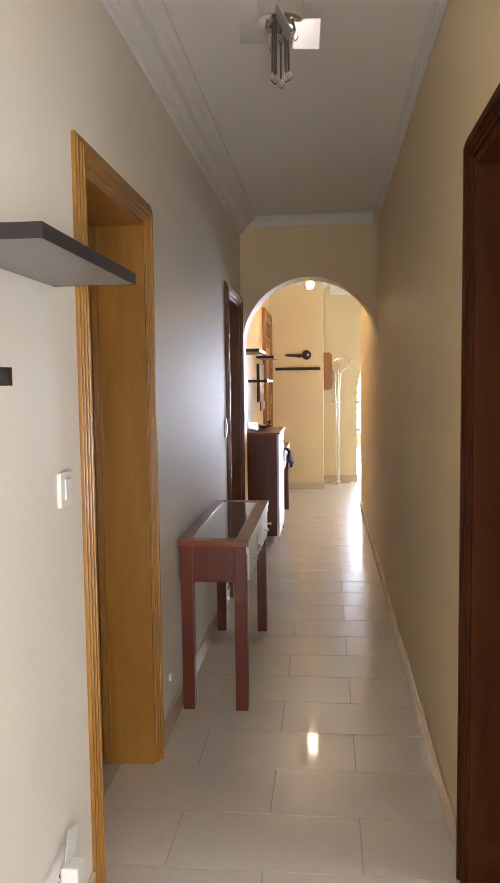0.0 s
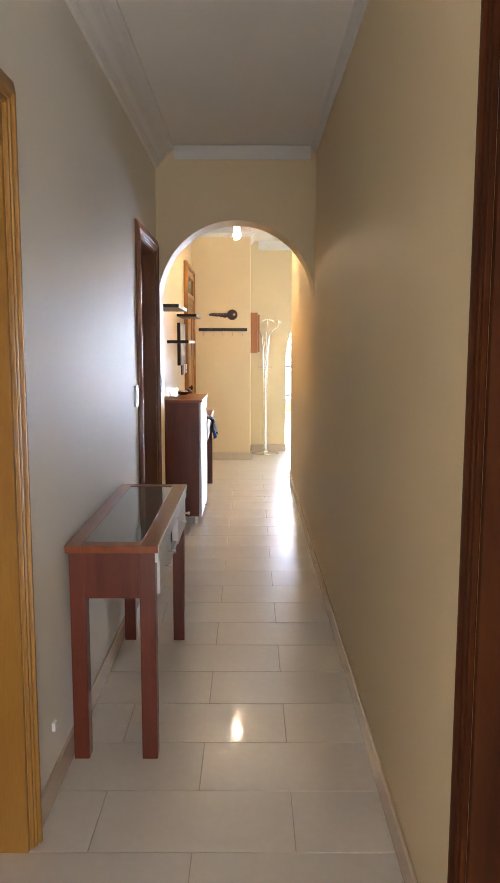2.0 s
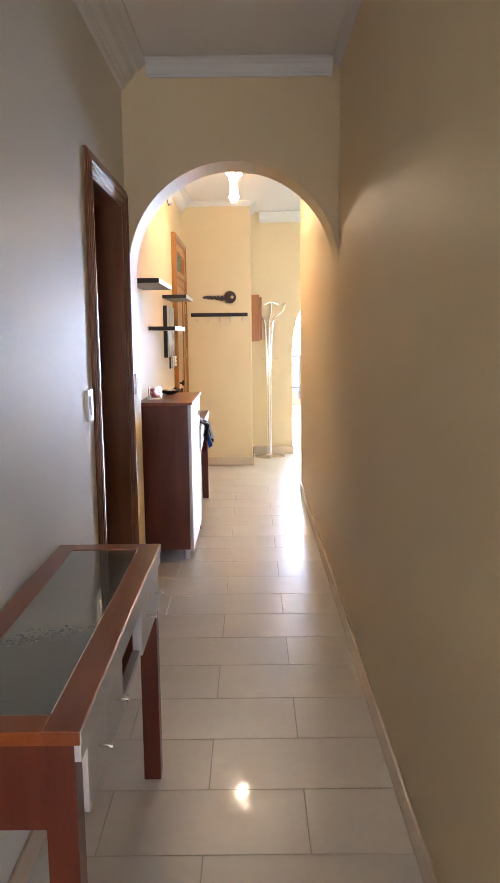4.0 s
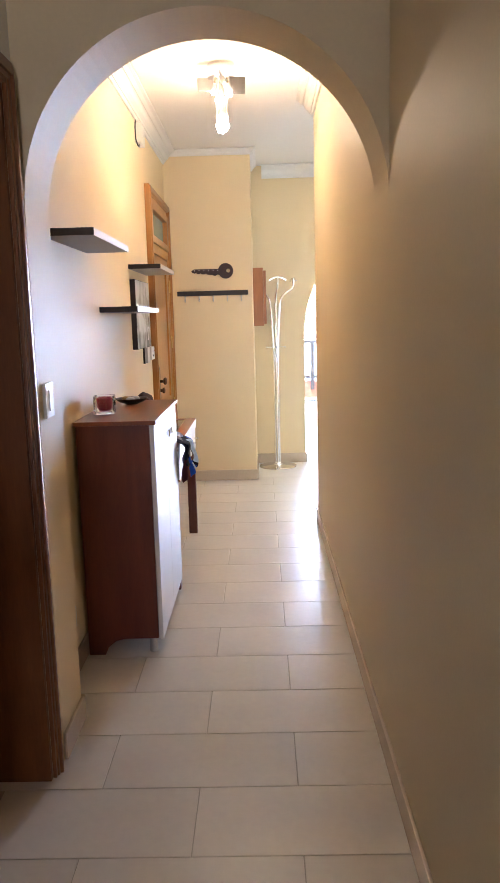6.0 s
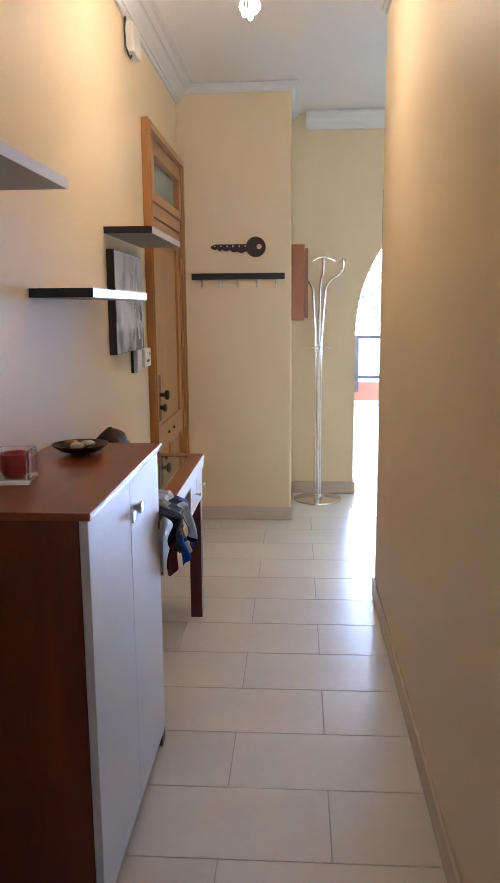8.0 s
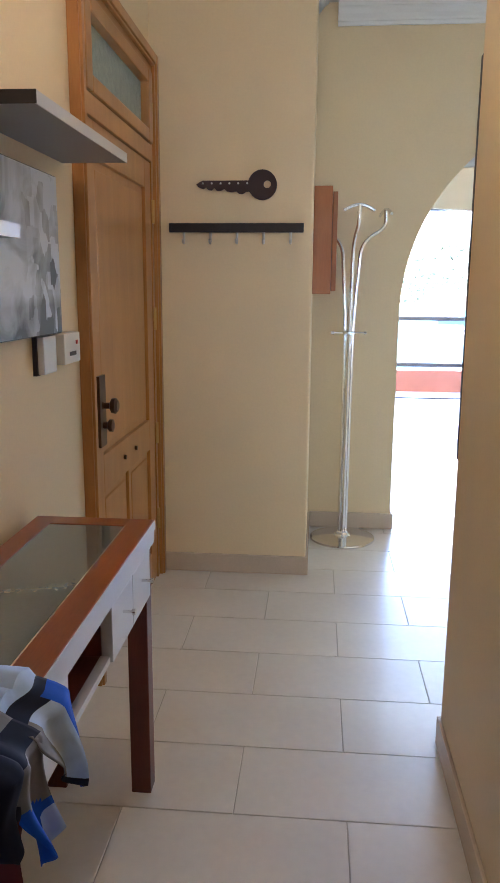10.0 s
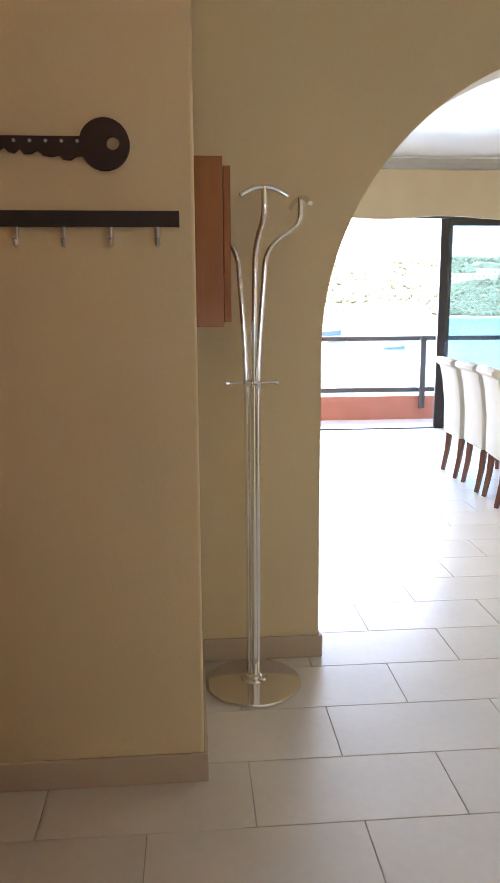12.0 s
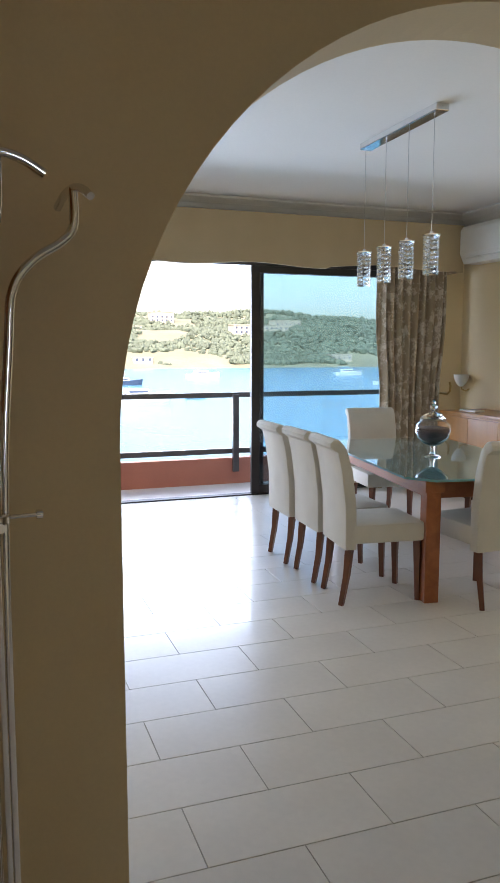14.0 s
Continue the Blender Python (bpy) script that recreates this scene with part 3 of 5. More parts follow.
def shoe_cabinet():
    x0, x1, y0, y1, h = -0.362, -0.035, 5.855, 6.650, 1.027
    root = thing("shoe_cabinet", ((x0 + x1) / 2, (y0 + y1) / 2, 0), label="tall cherry wood shoe cabinet with silver doors, under the wall shelves", category="cabinet")
    root.matrix_basis = pose(0, 0, 0)
    for ya, yb in ((y0, y0 + 0.018), (y1 - 0.018, y1)):
        bm = bmesh.new()
        prism(bm, [(x0, 0), (x0 + 0.07, 0), (x0 + 0.085, 0.035), (x0 + 0.12, 0.062), (x0 + 0.16, 0.072), (x1 - 0.022, 0.072), (x1 - 0.022, h - 0.018), (x0, h - 0.018)], "y", ya, yb)
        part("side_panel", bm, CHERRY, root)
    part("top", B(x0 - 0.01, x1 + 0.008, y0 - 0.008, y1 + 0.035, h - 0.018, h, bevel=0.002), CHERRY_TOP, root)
    part("front_edging", B(x1 + 0.008, x1 + 0.0095, y0 - 0.007, y1 + 0.034, h - 0.008, h - 0.002), SILVER, root, "silver front edging")
    part("bottom", B(x0 + 0.002, x1 - 0.024, y0 + 0.018, y1 - 0.018, 0.075, 0.093), CHERRY, root)
    part("back", B(x0 + 0.002, x0 + 0.008, y0 + 0.018, y1 - 0.018, 0.093, h - 0.018), CHERRY, root)
    m = (y0 + y1) / 2
    for i, (a, b) in enumerate(((y0 + 0.001, m - 0.0015), (m + 0.0015, y1 - 0.001))):
        dr = part("door", B(x1 - 0.020, x1, a, b, 0.066, h - 0.021, bevel=0.002), SILVER, root, "silver laminate door")
        yy = m + (-0.05 if i == 0 else 0.05)
        hb = bmesh.new()
        box(hb, x1, x1 + 0.014, yy - 0.006, yy + 0.006, h - 0.115, h - 0.100)
        box(hb, x1 + 0.012, x1 + 0.022, yy - 0.014, yy + 0.014, h - 0.122, h - 0.092, bevel=0.003)
        part("knob", hb, CHROME, dr, "small square chrome knob")
    for y in (y0 + 0.04, y1 - 0.04):
        fb = bmesh.new()
        lathe(fb, [(0.020, 0), (0.018, 0.03), (0.016, 0.074)], (x1 - 0.05, y, 0), 14)
        part("foot", fb, STEEL, root, "round metal foot", smooth=True)


shoe_cabinet()


def wall_shelf(x, wide, y0, y1, ztop, label, thick=0.026, dark=False):
    root = thing("wall_shelf", (x, (y0 + y1) / 2, ztop - thick), label=label, category="shelf", group="floating shelves in the hall")
    d = (y1 - y0) / 2
    part("board", B(0, wide - 0.004, -d + 0.002, d - 0.002, 0, thick, bevel=0.001), SHELF_GREY, root, "dark grey board")
    part("front_edging", B(wide - 0.004, wide - 0.001, -d + 0.001, d - 0.001, -0.0005, thick + 0.0005), BLACKWOOD if dark else SILVER, root, "black front edging" if dark else "silver front edging")
    for sy in ((-1, 1) if dark else (-1,)):
        c = sy * d
        part("end_edging", B(0, wide, c - 0.001, c + 0.001, -0.0005, thick + 0.0005), BLACKWOOD, root, "black end edging")
    return root


wall_shelf(XH, 0.196, 5.59, 6.33, 1.776, "grey floating shelf with silver front edge, above the shoe cabinet")
wall_shelf(XH, 0.19, 6.54, 7.34, 1.508, "lower grey floating shelf with a silver front edge, above the cabinet")
wall_shelf(XH, 0.197, 7.44, 8.175, 1.776, "grey floating shelf with a silver front edge, beside the front door")
wall_shelf(XL, 0.21, 0.295, 0.90, 1.757, "dark grey floating shelf with black edges, beside the oak door", dark=True)
wall_shelf(XL, 0.21, -0.50, 0.15, 1.515, "lower dark grey floating shelf with black edges", dark=True)


def coat_stand():
    c = Vector((0.560, 9.972, 0))
    root = thing("coat_stand", c, label="chrome coat stand on a round weighted base, beside the arch", category="coat stand")
    bm = bmesh.new()
    lathe(bm, [(0.178, 0), (0.182, 0.006), (0.180, 0.014), (0.12, 0.022), (0.05, 0.027), (0.045, 0.034), (0.02, 0.036)], sides=56)
    part("base", bm, CHROME, root, "polished round base", smooth=True)
    cb = bmesh.new()
    lathe(cb, [(0.034, 0.034), (0.034, 0.044), (0.028, 0.05)], sides=24)
    part("collar", cb, CHROME, root, smooth=True)

    def smoothed(pts, n=6):
        out = []
        pts = [Vector(p) for p in pts]
        for i in range(len(pts) - 1):
            p0, p1, p2, p3 = pts[max(i - 1, 0)], pts[i], pts[i + 1], pts[min(i + 2, len(pts) - 1)]
            for k in range(n):
                t = k / n
                out.append(0.5 * ((2 * p1) + (p2 - p0) * t + (2 * p0 - 5 * p1 + 4 * p2 - p3) * t * t + (3 * p1 - p0 - 3 * p2 + p3) * t ** 3))
        return out + [pts[-1]]
    for k, ang in enumerate((18, 278, 150)):
        ux, uy = math.cos(radians(ang)), math.sin(radians(ang))
        pts = [(r * ux, r * uy, z) for r, z in ((0.018, 0.04), (0.022, 1.1), (0.045, 1.50), (0.058, 1.60), (0.10, 1.655), (0.16, 1.695), (0.185, 1.73), (0.185, 1.80))]
        ab = bmesh.new()
        tube(ab, smoothed(pts), 0.0095, 12)
        arm = part("upright", ab, CHROME, root, smooth=True)
        end = Vector(pts[-1])
        side = Vector((-uy, ux, 0))
        hb = bmesh.new()
        tube(hb, smoothed([end + side * s * 0.078 + Vector((0, 0, -2.4 * (s * 0.085) ** 2 * 1.6)) for s in (-1, -0.5, 0, 0.5, 1)], 4), 0.008, 10)
        part("hook_bar", hb, CHROME, arm, "curved hook bar", smooth=True)
    rb = bmesh.new()
    lathe(rb, [(0.030, 1.150), (0.034, 1.152), (0.034, 1.166), (0.030, 1.168)], sides=24)
    part("ring", rb, CHROME, root, smooth=True)
    for ang in (0, 90, 180, 270):
        pb = bmesh.new()
        ux, uy = math.cos(radians(ang + 8)), math.sin(radians(ang + 8))
        tube(pb, [(0.03 * ux, 0.03 * uy, 1.159), (0.085 * ux, 0.085 * uy, 1.159)], 0.0045, 8)
        tube(pb, [(0.083 * ux, 0.083 * uy, 1.159), (0.095 * ux, 0.095 * uy, 1.159)], 0.009, 10)
        part("peg", pb, CHROME, root, smooth=True)


coat_stand()


def hook_rail():
    y = YC
    root = thing("hook_rail", (0.012, y, 1.656), label="black wall rail with five small metal hooks, on the pillar", category="coat hooks")
    part("rail", B(-0.307, 0.307, -0.022, 0, -0.018, 0.022, bevel=0.002), BLACKWOOD, root)
    for k in range(5):
        x = -0.24 + 0.122 * k
        hb = bmesh.new()
        tube(hb, [(x, -0.008, -0.014), (x, -0.010, -0.055), (x, -0.018, -0.066), (x, -0.030, -0.062), (x, -0.036, -0.050)], 0.006, 8)
        part("hook", hb, STEEL, root, "satin steel hook", smooth=True)


hook_rail()


def key_plaque():
    root = thing("key_plaque", (0.012, YC, 1.844), label="dark brown wooden key-shaped wall rack above the hook rail", category="key holder")
    bm = bmesh.new()
    n = 40
    cx, r, hr = 0.118, 0.065, 0.017
    outer = [(cx + r * math.cos(math.tau * k / n + math.pi), r * math.sin(math.tau * k / n + math.pi)) for k in range(n)]
    hc = (cx + 0.022, 0.002)
    inner = [(hc[0] + hr * math.cos(math.tau * k / n + math.pi), hc[1] + hr * math.sin(math.tau * k / n + math.pi)) for k in range(n)]
    for y in (-0.016, 0.0):
        vo = [bm.verts.new((a, y, b)) for a, b in outer]
        vi = [bm.verts.new((a, y, b)) for a, b in inner]
        for k in range(n):
            bm.faces.new((vo[k], vo[(k + 1) % n], vi[(k + 1) % n], vi[k]))
        if y < 0:
            first = (vo, vi)
    for a, b in ((first[0], vo), (first[1], vi)):
        for k in range(n):
            bm.faces.new((a[k], a[(k + 1) % n], b[(k + 1) % n], b[k]))
    bmesh.ops.recalc_face_normals(bm, faces=bm.faces)
    blade = [(0.060, 0.024), (-0.150, 0.024), (-0.165, 0.016), (-0.180, 0.004), (-0.170, -0.012), (-0.150, -0.020), (-0.138, -0.010), (-0.128, -0.024), (-0.112, -0.028), (-0.100, -0.014), (-0.088, -0.030), (-0.070, -0.030),
             (-0.055, -0.020), (-0.040, -0.034), (-0.020, -0.038), (0.0, -0.034), (0.012, -0.046), (0.030, -0.048), (0.045, -0.036), (0.062, -0.034)]
    prism(bm, [(u, v * 0.8 - 0.001) for u, v in blade], "y", -0.0155, 0.0)
    part("board", bm, KEY_BROWN, root)
    for k in range(6):
        pb = bmesh.new()
        tube(pb, [(-0.15 + 0.04 * k, -0.014, 0.006), (-0.15 + 0.04 * k, -0.019, 0.006)], 0.0045, 8)
        part("peg", pb, STEEL, root, "small metal stud")


key_plaque()


def key_box():
    root = thing("meter_box", label="beech wood wall box with a thin door, beside the coat stand", category="wall cabinet")
    part("body", B(XC, 0.452, 9.76, 10.12, 1.363, 1.887, bevel=0.002), BEECH, root)
    part("door", B(0.4545, 0.478, 9.78, 10.125, 1.378, 1.862, bevel=0.002), BEECH, root)


key_box()

# dining table, chairs


def dining_chair(name, at, turn, label):
    """Its back is towards -x of its own axes."""
    root = thing(name, at, turn, label=label, category="chair", group="dining chairs round the glass table")
    return root


def chair_parts(root):
    sb = bmesh.new()
    box(sb, -0.20, 0.265, -0.22, 0.22, 0.37, 0.49, bevel=0.03)
    part("seat", sb, FABRIC, root, smooth=True)
    bb = bmesh.new()
    prof = [(-0.235, 0.34), (-0.165, 0.34), (-0.170, 0.60), (-0.195, 0.80), (-0.235, 0.93), (-0.262, 0.965), (-0.285, 0.985), (-0.315, 0.985), (-0.335, 0.965), (-0.335, 0.94), (-0.315, 0.925), (-0.290, 0.91), (-0.265, 0.80), (-0.240, 0.60)]
    prism(bb, prof, "y", -0.215, 0.215)
    es = [e for e in bb.edges if all(abs(abs(v.co.y) - 0.215) < 1e-4 for v in e.verts) and abs(e.verts[0].co.y - e.verts[1].co.y) < 1e-4]
    bmesh.ops.bevel(bb, geom=es, offset=0.012, segments=2, profile=0.6, affect="EDGES")
    part("backrest", bb, FABRIC, root, smooth=True)
    for x, lean in ((-0.19, -0.05), (0.235, 0.008)):
        for y in (-0.165, 0.165):
            lb = bmesh.new()
            tube(lb, [(x + lean, y, 0), (x + lean * 0.35, y, 0.18), (x, y, 0.37)], [0.019, 0.023, 0.030], 4)
            part("leg", lb, WALNUT_LEG, root)


first = dining_chair("dining_chair", (2.745, 12.43, 0), -7, "off-white upholstered dining chair with scrolled back, beside the glass table")
chair_parts(first)
for x, y, turn, lab in ((2.765, 12.90, -3, "off-white upholstered dining chair with scrolled back, beside the glass table"),
                        (2.76, 13.37, -2, "off-white upholstered dining chair, last in the row by the window"),
                        (3.37, 12.19, 92, "off-white dining chair with its back to the arch"),
                        (3.74, 14.06, -98, "off-white dining chair at the table end by the window"),
                        (4.28, 12.62, 172, "off-white upholstered dining chair along the table by the sideboard"),
                        (4.36, 13.20, 172, "off-white upholstered dining chair along the table by the sideboard")):
    c = copy_thing(first, pose(x, y, 0, 0, 0, turn))
    c["label"] = lab


def dining_table():
    x0, x1, y0, y1, h = 3.004, 4.096, 11.98, 13.98, 0.755
    root = thing("dining_table", (3.525, 12.99, 0), -9, label="large dining table with cut-corner green glass top and red-brown frame", category="table")
    w, d = (x1 - x0) / 2, (y1 - y0) / 2
    c = 0.14
    g = bmesh.new()
    prism(g, [(-w + c, -d), (w - c, -d), (w, -d + c), (w, d - c), (w - c, d), (-w + c, d), (-w, d - c), (-w, -d + c)], "z", h - 0.014, h)
    part("glass_top", g, GREEN_GLASS, root, "thick green glass top with cut corners")
    for sx in (-1, 1):
        a, b = sorted((sx * (w - 0.14), sx * (w - 0.17)))
        part("side_rail", B(a, b, -d + 0.18, d - 0.18, h - 0.13, h - 0.016, bevel=0.003), TABLE_WOOD, root)
        for sy in (-1, 1):
            xa, ya = sorted((sx * (w - 0.12), sx * (w - 0.21))), sorted((sy * (d - 0.09), sy * (d - 0.18)))
            part("leg", B(*xa, *ya, 0, h - 0.09, bevel=0.004), TABLE_WOOD, root)
            part("leg_block", B(xa[0] - 0.015, xa[1] + 0.015, ya[0] - 0.015, ya[1] + 0.015, h - 0.09, h - 0.016, bevel=0.003), TABLE_WOOD, root)
    for sy in (-1, 1):
        a, b = sorted((sy * (d - 0.12), sy * (d - 0.15)))
        part("end_rail", B(-w + 0.226, w - 0.226, a, b, h - 0.13, h - 0.016, bevel=0.003), TABLE_WOOD, root)


dining_table()

# ---- ceiling lamps ----


def rod_lamp(name, at, lit, label, long=1.0):
    root = thing(name, at, label=label, category="ceiling lamp", group="chrome rod ceiling lamps")
    db = bmesh.new()
    lathe(db, [(0.075, 0), (0.078, -0.01), (0.078, -0.075), (0.07, -0.08)], sides=32)
    part("canopy", db, CHROME, root, smooth=True)
    for turn in (0, 90):
        for side in (0, 180):
            pb = bmesh.new()
            box(pb, -0.046, 0.046, -0.046, 0.046, -0.002, 0.002, bevel=0.001, m=Matrix.Rotation(radians(turn + side + 8), 4, "Z") @ Matrix.Translation((0.090, 0, -0.110)) @ Matrix.Rotation(radians(-62), 4, "X"))
            part("plate", pb, STEEL, root, "square satin plate")
    rods = [(math.cos(radians(a)) * 0.030, math.sin(radians(a)) * 0.030, l) for a, l in ((20, 0.40), (90, 0.43), (160, 0.40), (235, 0.44), (310, 0.43))]
    shorts = [(math.cos(radians(a)) * 0.052, math.sin(radians(a)) * 0.052, l) for a, l in ((55, 0.175), (125, 0.21), (200, 0.175), (275, 0.235), (350, 0.19))]
    for x, y, l in [(a, b, c * long) for a, b, c in rods + shorts]:
        rb = bmesh.new()
        tube(rb, [(x * 0.9, y * 0.9, -0.08), (x, y, -l)], 0.0065 if l > 0.25 else 0.004, 8)
        # Same rods on both lamps; the unlit one takes the darkened steel.
        rod = part("rod", rb, STEEL if lit else ROD_UNLIT, root, smooth=True)
        bb = bmesh.new()
        lathe(bb, [(0.006, 0), (0.010, -0.008), (0.010, -0.022), (0.004, -0.030)], (x, y, -l), 12)
        part("bulb", bb, BULB if lit else CLEAR, rod, "lit halogen capsule" if lit else "unlit halogen capsule", smooth=True)
    return root


rod_lamp("ceiling_lamp", (0.228, 7.29, ZH), True, "lit chrome ceiling lamp with hanging rods, in the hall", 0.78)
rod_lamp("ceiling_lamp", (0.242, 1.73, ZC), False, "unlit chrome ceiling lamp with hanging rods, in the corridor", 0.58)
lamp("POINT", "hall_lamp_light", 0.8, WARM, pose(0.228, 7.29, ZH - 0.29), 0.05)

# ---- window wall ----


def sliding_window():
    root = thing("window_sea", label="dark-framed sliding balcony doors, one leaf slid open", category="window")
    y = YW + 0.06
    f = bmesh.new()
    box(f, 0.5, 5.35, y, y + 0.10, 2.34, 2.40, bevel=0.003)
    box(f, 0.5, 0.56, y, y + 0.10, 0.0, 2.34, bevel=0.003)
    box(f, 5.29, 5.35, y, y + 0.10, 0.0, 2.34, bevel=0.003)
    box(f, 0.56, 5.29, y, y + 0.10, -0.003, 0.012)
    part("window_frame", f, DARK_METAL, root)
    for k, (a, b, yy) in enumerate(((3.15, 5.29, y + 0.005), (3.20, 5.29, y + 0.055))):
        lf = bmesh.new()
        s = 0.085 if k == 0 else 0.10
        box(lf, a, a + s, yy, yy + 0.04,  0.014, 2.338, bevel=0.003)
        box(lf, b - s, b, yy, yy + 0.04,  0.014, 2.338, bevel=0.003)
        box(lf, a + s, b - s, yy, yy + 0.04, 0.014, 0.10, bevel=0.003)
        box(lf, a + s, b - s, yy, yy + 0.04, 2.27, 2.338, bevel=0.003)
        leaf = part("sash", lf, DARK_METAL, root)
        g = part("pane", B(a + s - 0.005, b - s + 0.005, yy + 0.017, yy + 0.023, 0.095, 2.275), PANE, leaf)
        g.visible_shadow = False


sliding_window()
pel = bmesh.new()
pts = [(1.0, 3.05)]
zb = 2.315
outline = [(0.7, 2.80), (0.7, zb)]
x = 0.7
while x < 5.42:
    outline.append((x, zb + 0.018 * math.sin(x * 4.6) + 0.02 * (math.sin(x * 1.7) > 0.3)))
    x += 0.06
outline += [(5.42, zb), (5.42, 2.80)]
prism(pel, outline, "y", 15.36, 15.385)
pr = thing("pelmet", label="gold fabric pelmet with a scalloped lower edge, above the window", category="pelmet")
part("valance", pel, PELMET, pr)
part("pelmet_end", B(5.395, 5.42, 15.385, YW, zb, 2.80), PELMET, pr)
part("pelmet_top", B(0.7, 5.395, 15.385, YW, 2.78, 2.80), PELMET, pr)

curtain = bmesh.new()
rows, cols = 14, 90
grid = []
for i in range(rows + 1):
    z = 0.02 + 2.5 * i / rows
    pinch = 1.0 - 0.18 * math.exp(-((z - 1.0) / 0.5) ** 2)
    line = []
    for j in range(cols + 1):
        u = j / cols
        xx = 4.90 + (u - 0.5) * 0.84 * pinch
        yy = 15.51 + 0.045 * math.sin(u * math.tau * 8.5 + 0.35 * math.sin(z * 1.5)) + 0.012 * math.sin(u * 91 + z)
        line.append(curtain.verts.new((xx, yy, z)))
    grid.append(line)
for i in range(rows):
    for j in range(cols):
        curtain.faces.new((grid[i][j], grid[i][j + 1], grid[i + 1][j + 1], grid[i + 1][j]))
CURTAIN = material("taupe_patterned_curtain", (0.26, 0.205, 0.145), 0.75, scale=11.0, vary=0.3, bump=0.2, fine=60)
weave = next(k for k in CURTAIN.node_tree.nodes if k.type == "VALTORGB").color_ramp
weave.elements[0].color, weave.elements[1].color = (0.42, 0.33, 0.22, 1), (0.70, 0.62, 0.50, 1)
weave.elements[0].position, weave.elements[1].position = 0.50, 0.58
cu = mesh_object("curtain", curtain, CURTAIN, True)
sol = cu.modifiers.new("thickness", "SOLIDIFY")
sol.thickness = 0.003
tagged(cu, label="taupe patterned curtain hanging in folds beside the balcony door", category="curtain")

# balcony
setting("balcony_floor", B(-1.0, 7.0, YW + 0.2, 16.70, -0.20, -0.02), GREY_CEMENT)
setting("balcony_wall", B(-1.0, 7.0, 16.52, 16.64, -0.02, 0.275), TERRACOTTA)
rl = thing("balcony_railing", label="brown-grey metal railing on top of the terracotta balcony wall", category="railing")
part("top_rail", B(-1.0, 7.0, 16.52, 16.58, 0.965, 1.022, bevel=0.006), RAIL_PAINT, rl)
part("low_rail", B(-1.0, 7.0, 16.52, 16.57, 0.325, 0.385, bevel=0.006), RAIL_PAINT, rl)
for k in range(5):
    xx = 3.25 - 1.9 + 1.9 * k
    if k < 4:
        part("post", B(xx - 0.035, xx + 0.035, 16.475, 16.518, 0.12, 1.00, bevel=0.004), RAIL_PAINT, rl)

# ---- outside ----
SEA = -8.7
setting("sea_water", B(-2500, 2500, 20, 2500, SEA - 1, SEA), WATER)
hill = bmesh.new()
nx, ny = 120, 26
gv = []
for j in range(ny + 1):
    line = []
    for i in range(nx + 1):
        px, py = -420 + 900 * i / nx, 455 + 22 * j
        t = j / ny
        hgt = 5 * min(1, t * 6) + 62 * (1 - math.exp(-2.2 * t)) * (0.85 + 0.35 * noise.noise(Vector((px * 0.008, py * 0.01, 0)))) + 2.5 * noise.noise(Vector((px * 0.04, py * 0.04, 3)))
        line.append(hill.verts.new((px, py, SEA - 0.5 + max(0.2, hgt) * (1 if j else 0))))
    gv.append(line)
for j in range(ny):
    for i in range(nx):
        hill.faces.new((gv[j][i], gv[j][i + 1], gv[j + 1][i + 1], gv[j + 1][i]))
setting("far_shore_ground", hill, EARTH, True)


def hill_height(px, py):
    t = (py - 455) / (22 * ny)
    hgt = 5 * min(1, t * 6) + 62 * (1 - math.exp(-2.2 * t)) * (0.85 + 0.35 * noise.noise(Vector((px * 0.008, py * 0.01, 0)))) + 2.5 * noise.noise(Vector((px * 0.04, py * 0.04, 3)))
    return SEA - 0.5 + max(0.2, hgt)


rnd = random.Random(5)
ball = bmesh.new()
bmesh.ops.create_icosphere(ball, subdivisions=1, radius=1.0)
ball_points = [v.co.copy() for v in ball.verts]
ball_faces = [[v.index for v in f.verts] for f in ball.faces]
ball.free()
wv, wf = [], []
for k in range(24000):
    px, py = rnd.uniform(-70, 400), 466 + 540 * rnd.random() ** 1.6
    dense = noise.noise(Vector((px * 0.02, py * 0.02, 7)))
    if dense < -0.30 + 0.25 * rnd.random():
        continue
    r = rnd.uniform(0.8, 2.2) * (1 + (py - 460) / 900)
    wide, tall = rnd.uniform(0.9, 1.7), rnd.uniform(0.7, 1.5)
    z, turn = hill_height(px, py), rnd.random() * math.tau
    cs, sn = math.cos(turn), math.sin(turn)
    base = len(wv)
    for v in ball_points:
        k2 = r * rnd.uniform(0.55, 1.25)
        x2, y2 = v.x * k2 * wide, v.y * k2
        wv.append((px + x2 * cs - y2 * sn, py + x2 * sn + y2 * cs, z + r * 0.35 + v.z * k2 * tall))
    wf += [[base + i for i in f] for f in ball_faces]
for px, py in ((112, 690), (119, 694)):
    z, base = hill_height(px, py), len(wv)
    for v in ball_points:
        wv.append((px + v.x * 2.0 * (1.2 - 0.6 * v.z), py + v.y * 2.0, z + 9 + v.z * 11))
    wf += [[base + i for i in f] for f in ball_faces]
woods_data = bpy.data.meshes.new("far_woods")
woods_data.from_pydata(wv, [], wf)
woods_data.materials.append(HAZED_FOLIAGE)
tagged(new("far_woods", woods_data), label="distant green trees on the far shore", category="trees", kind="stuff")

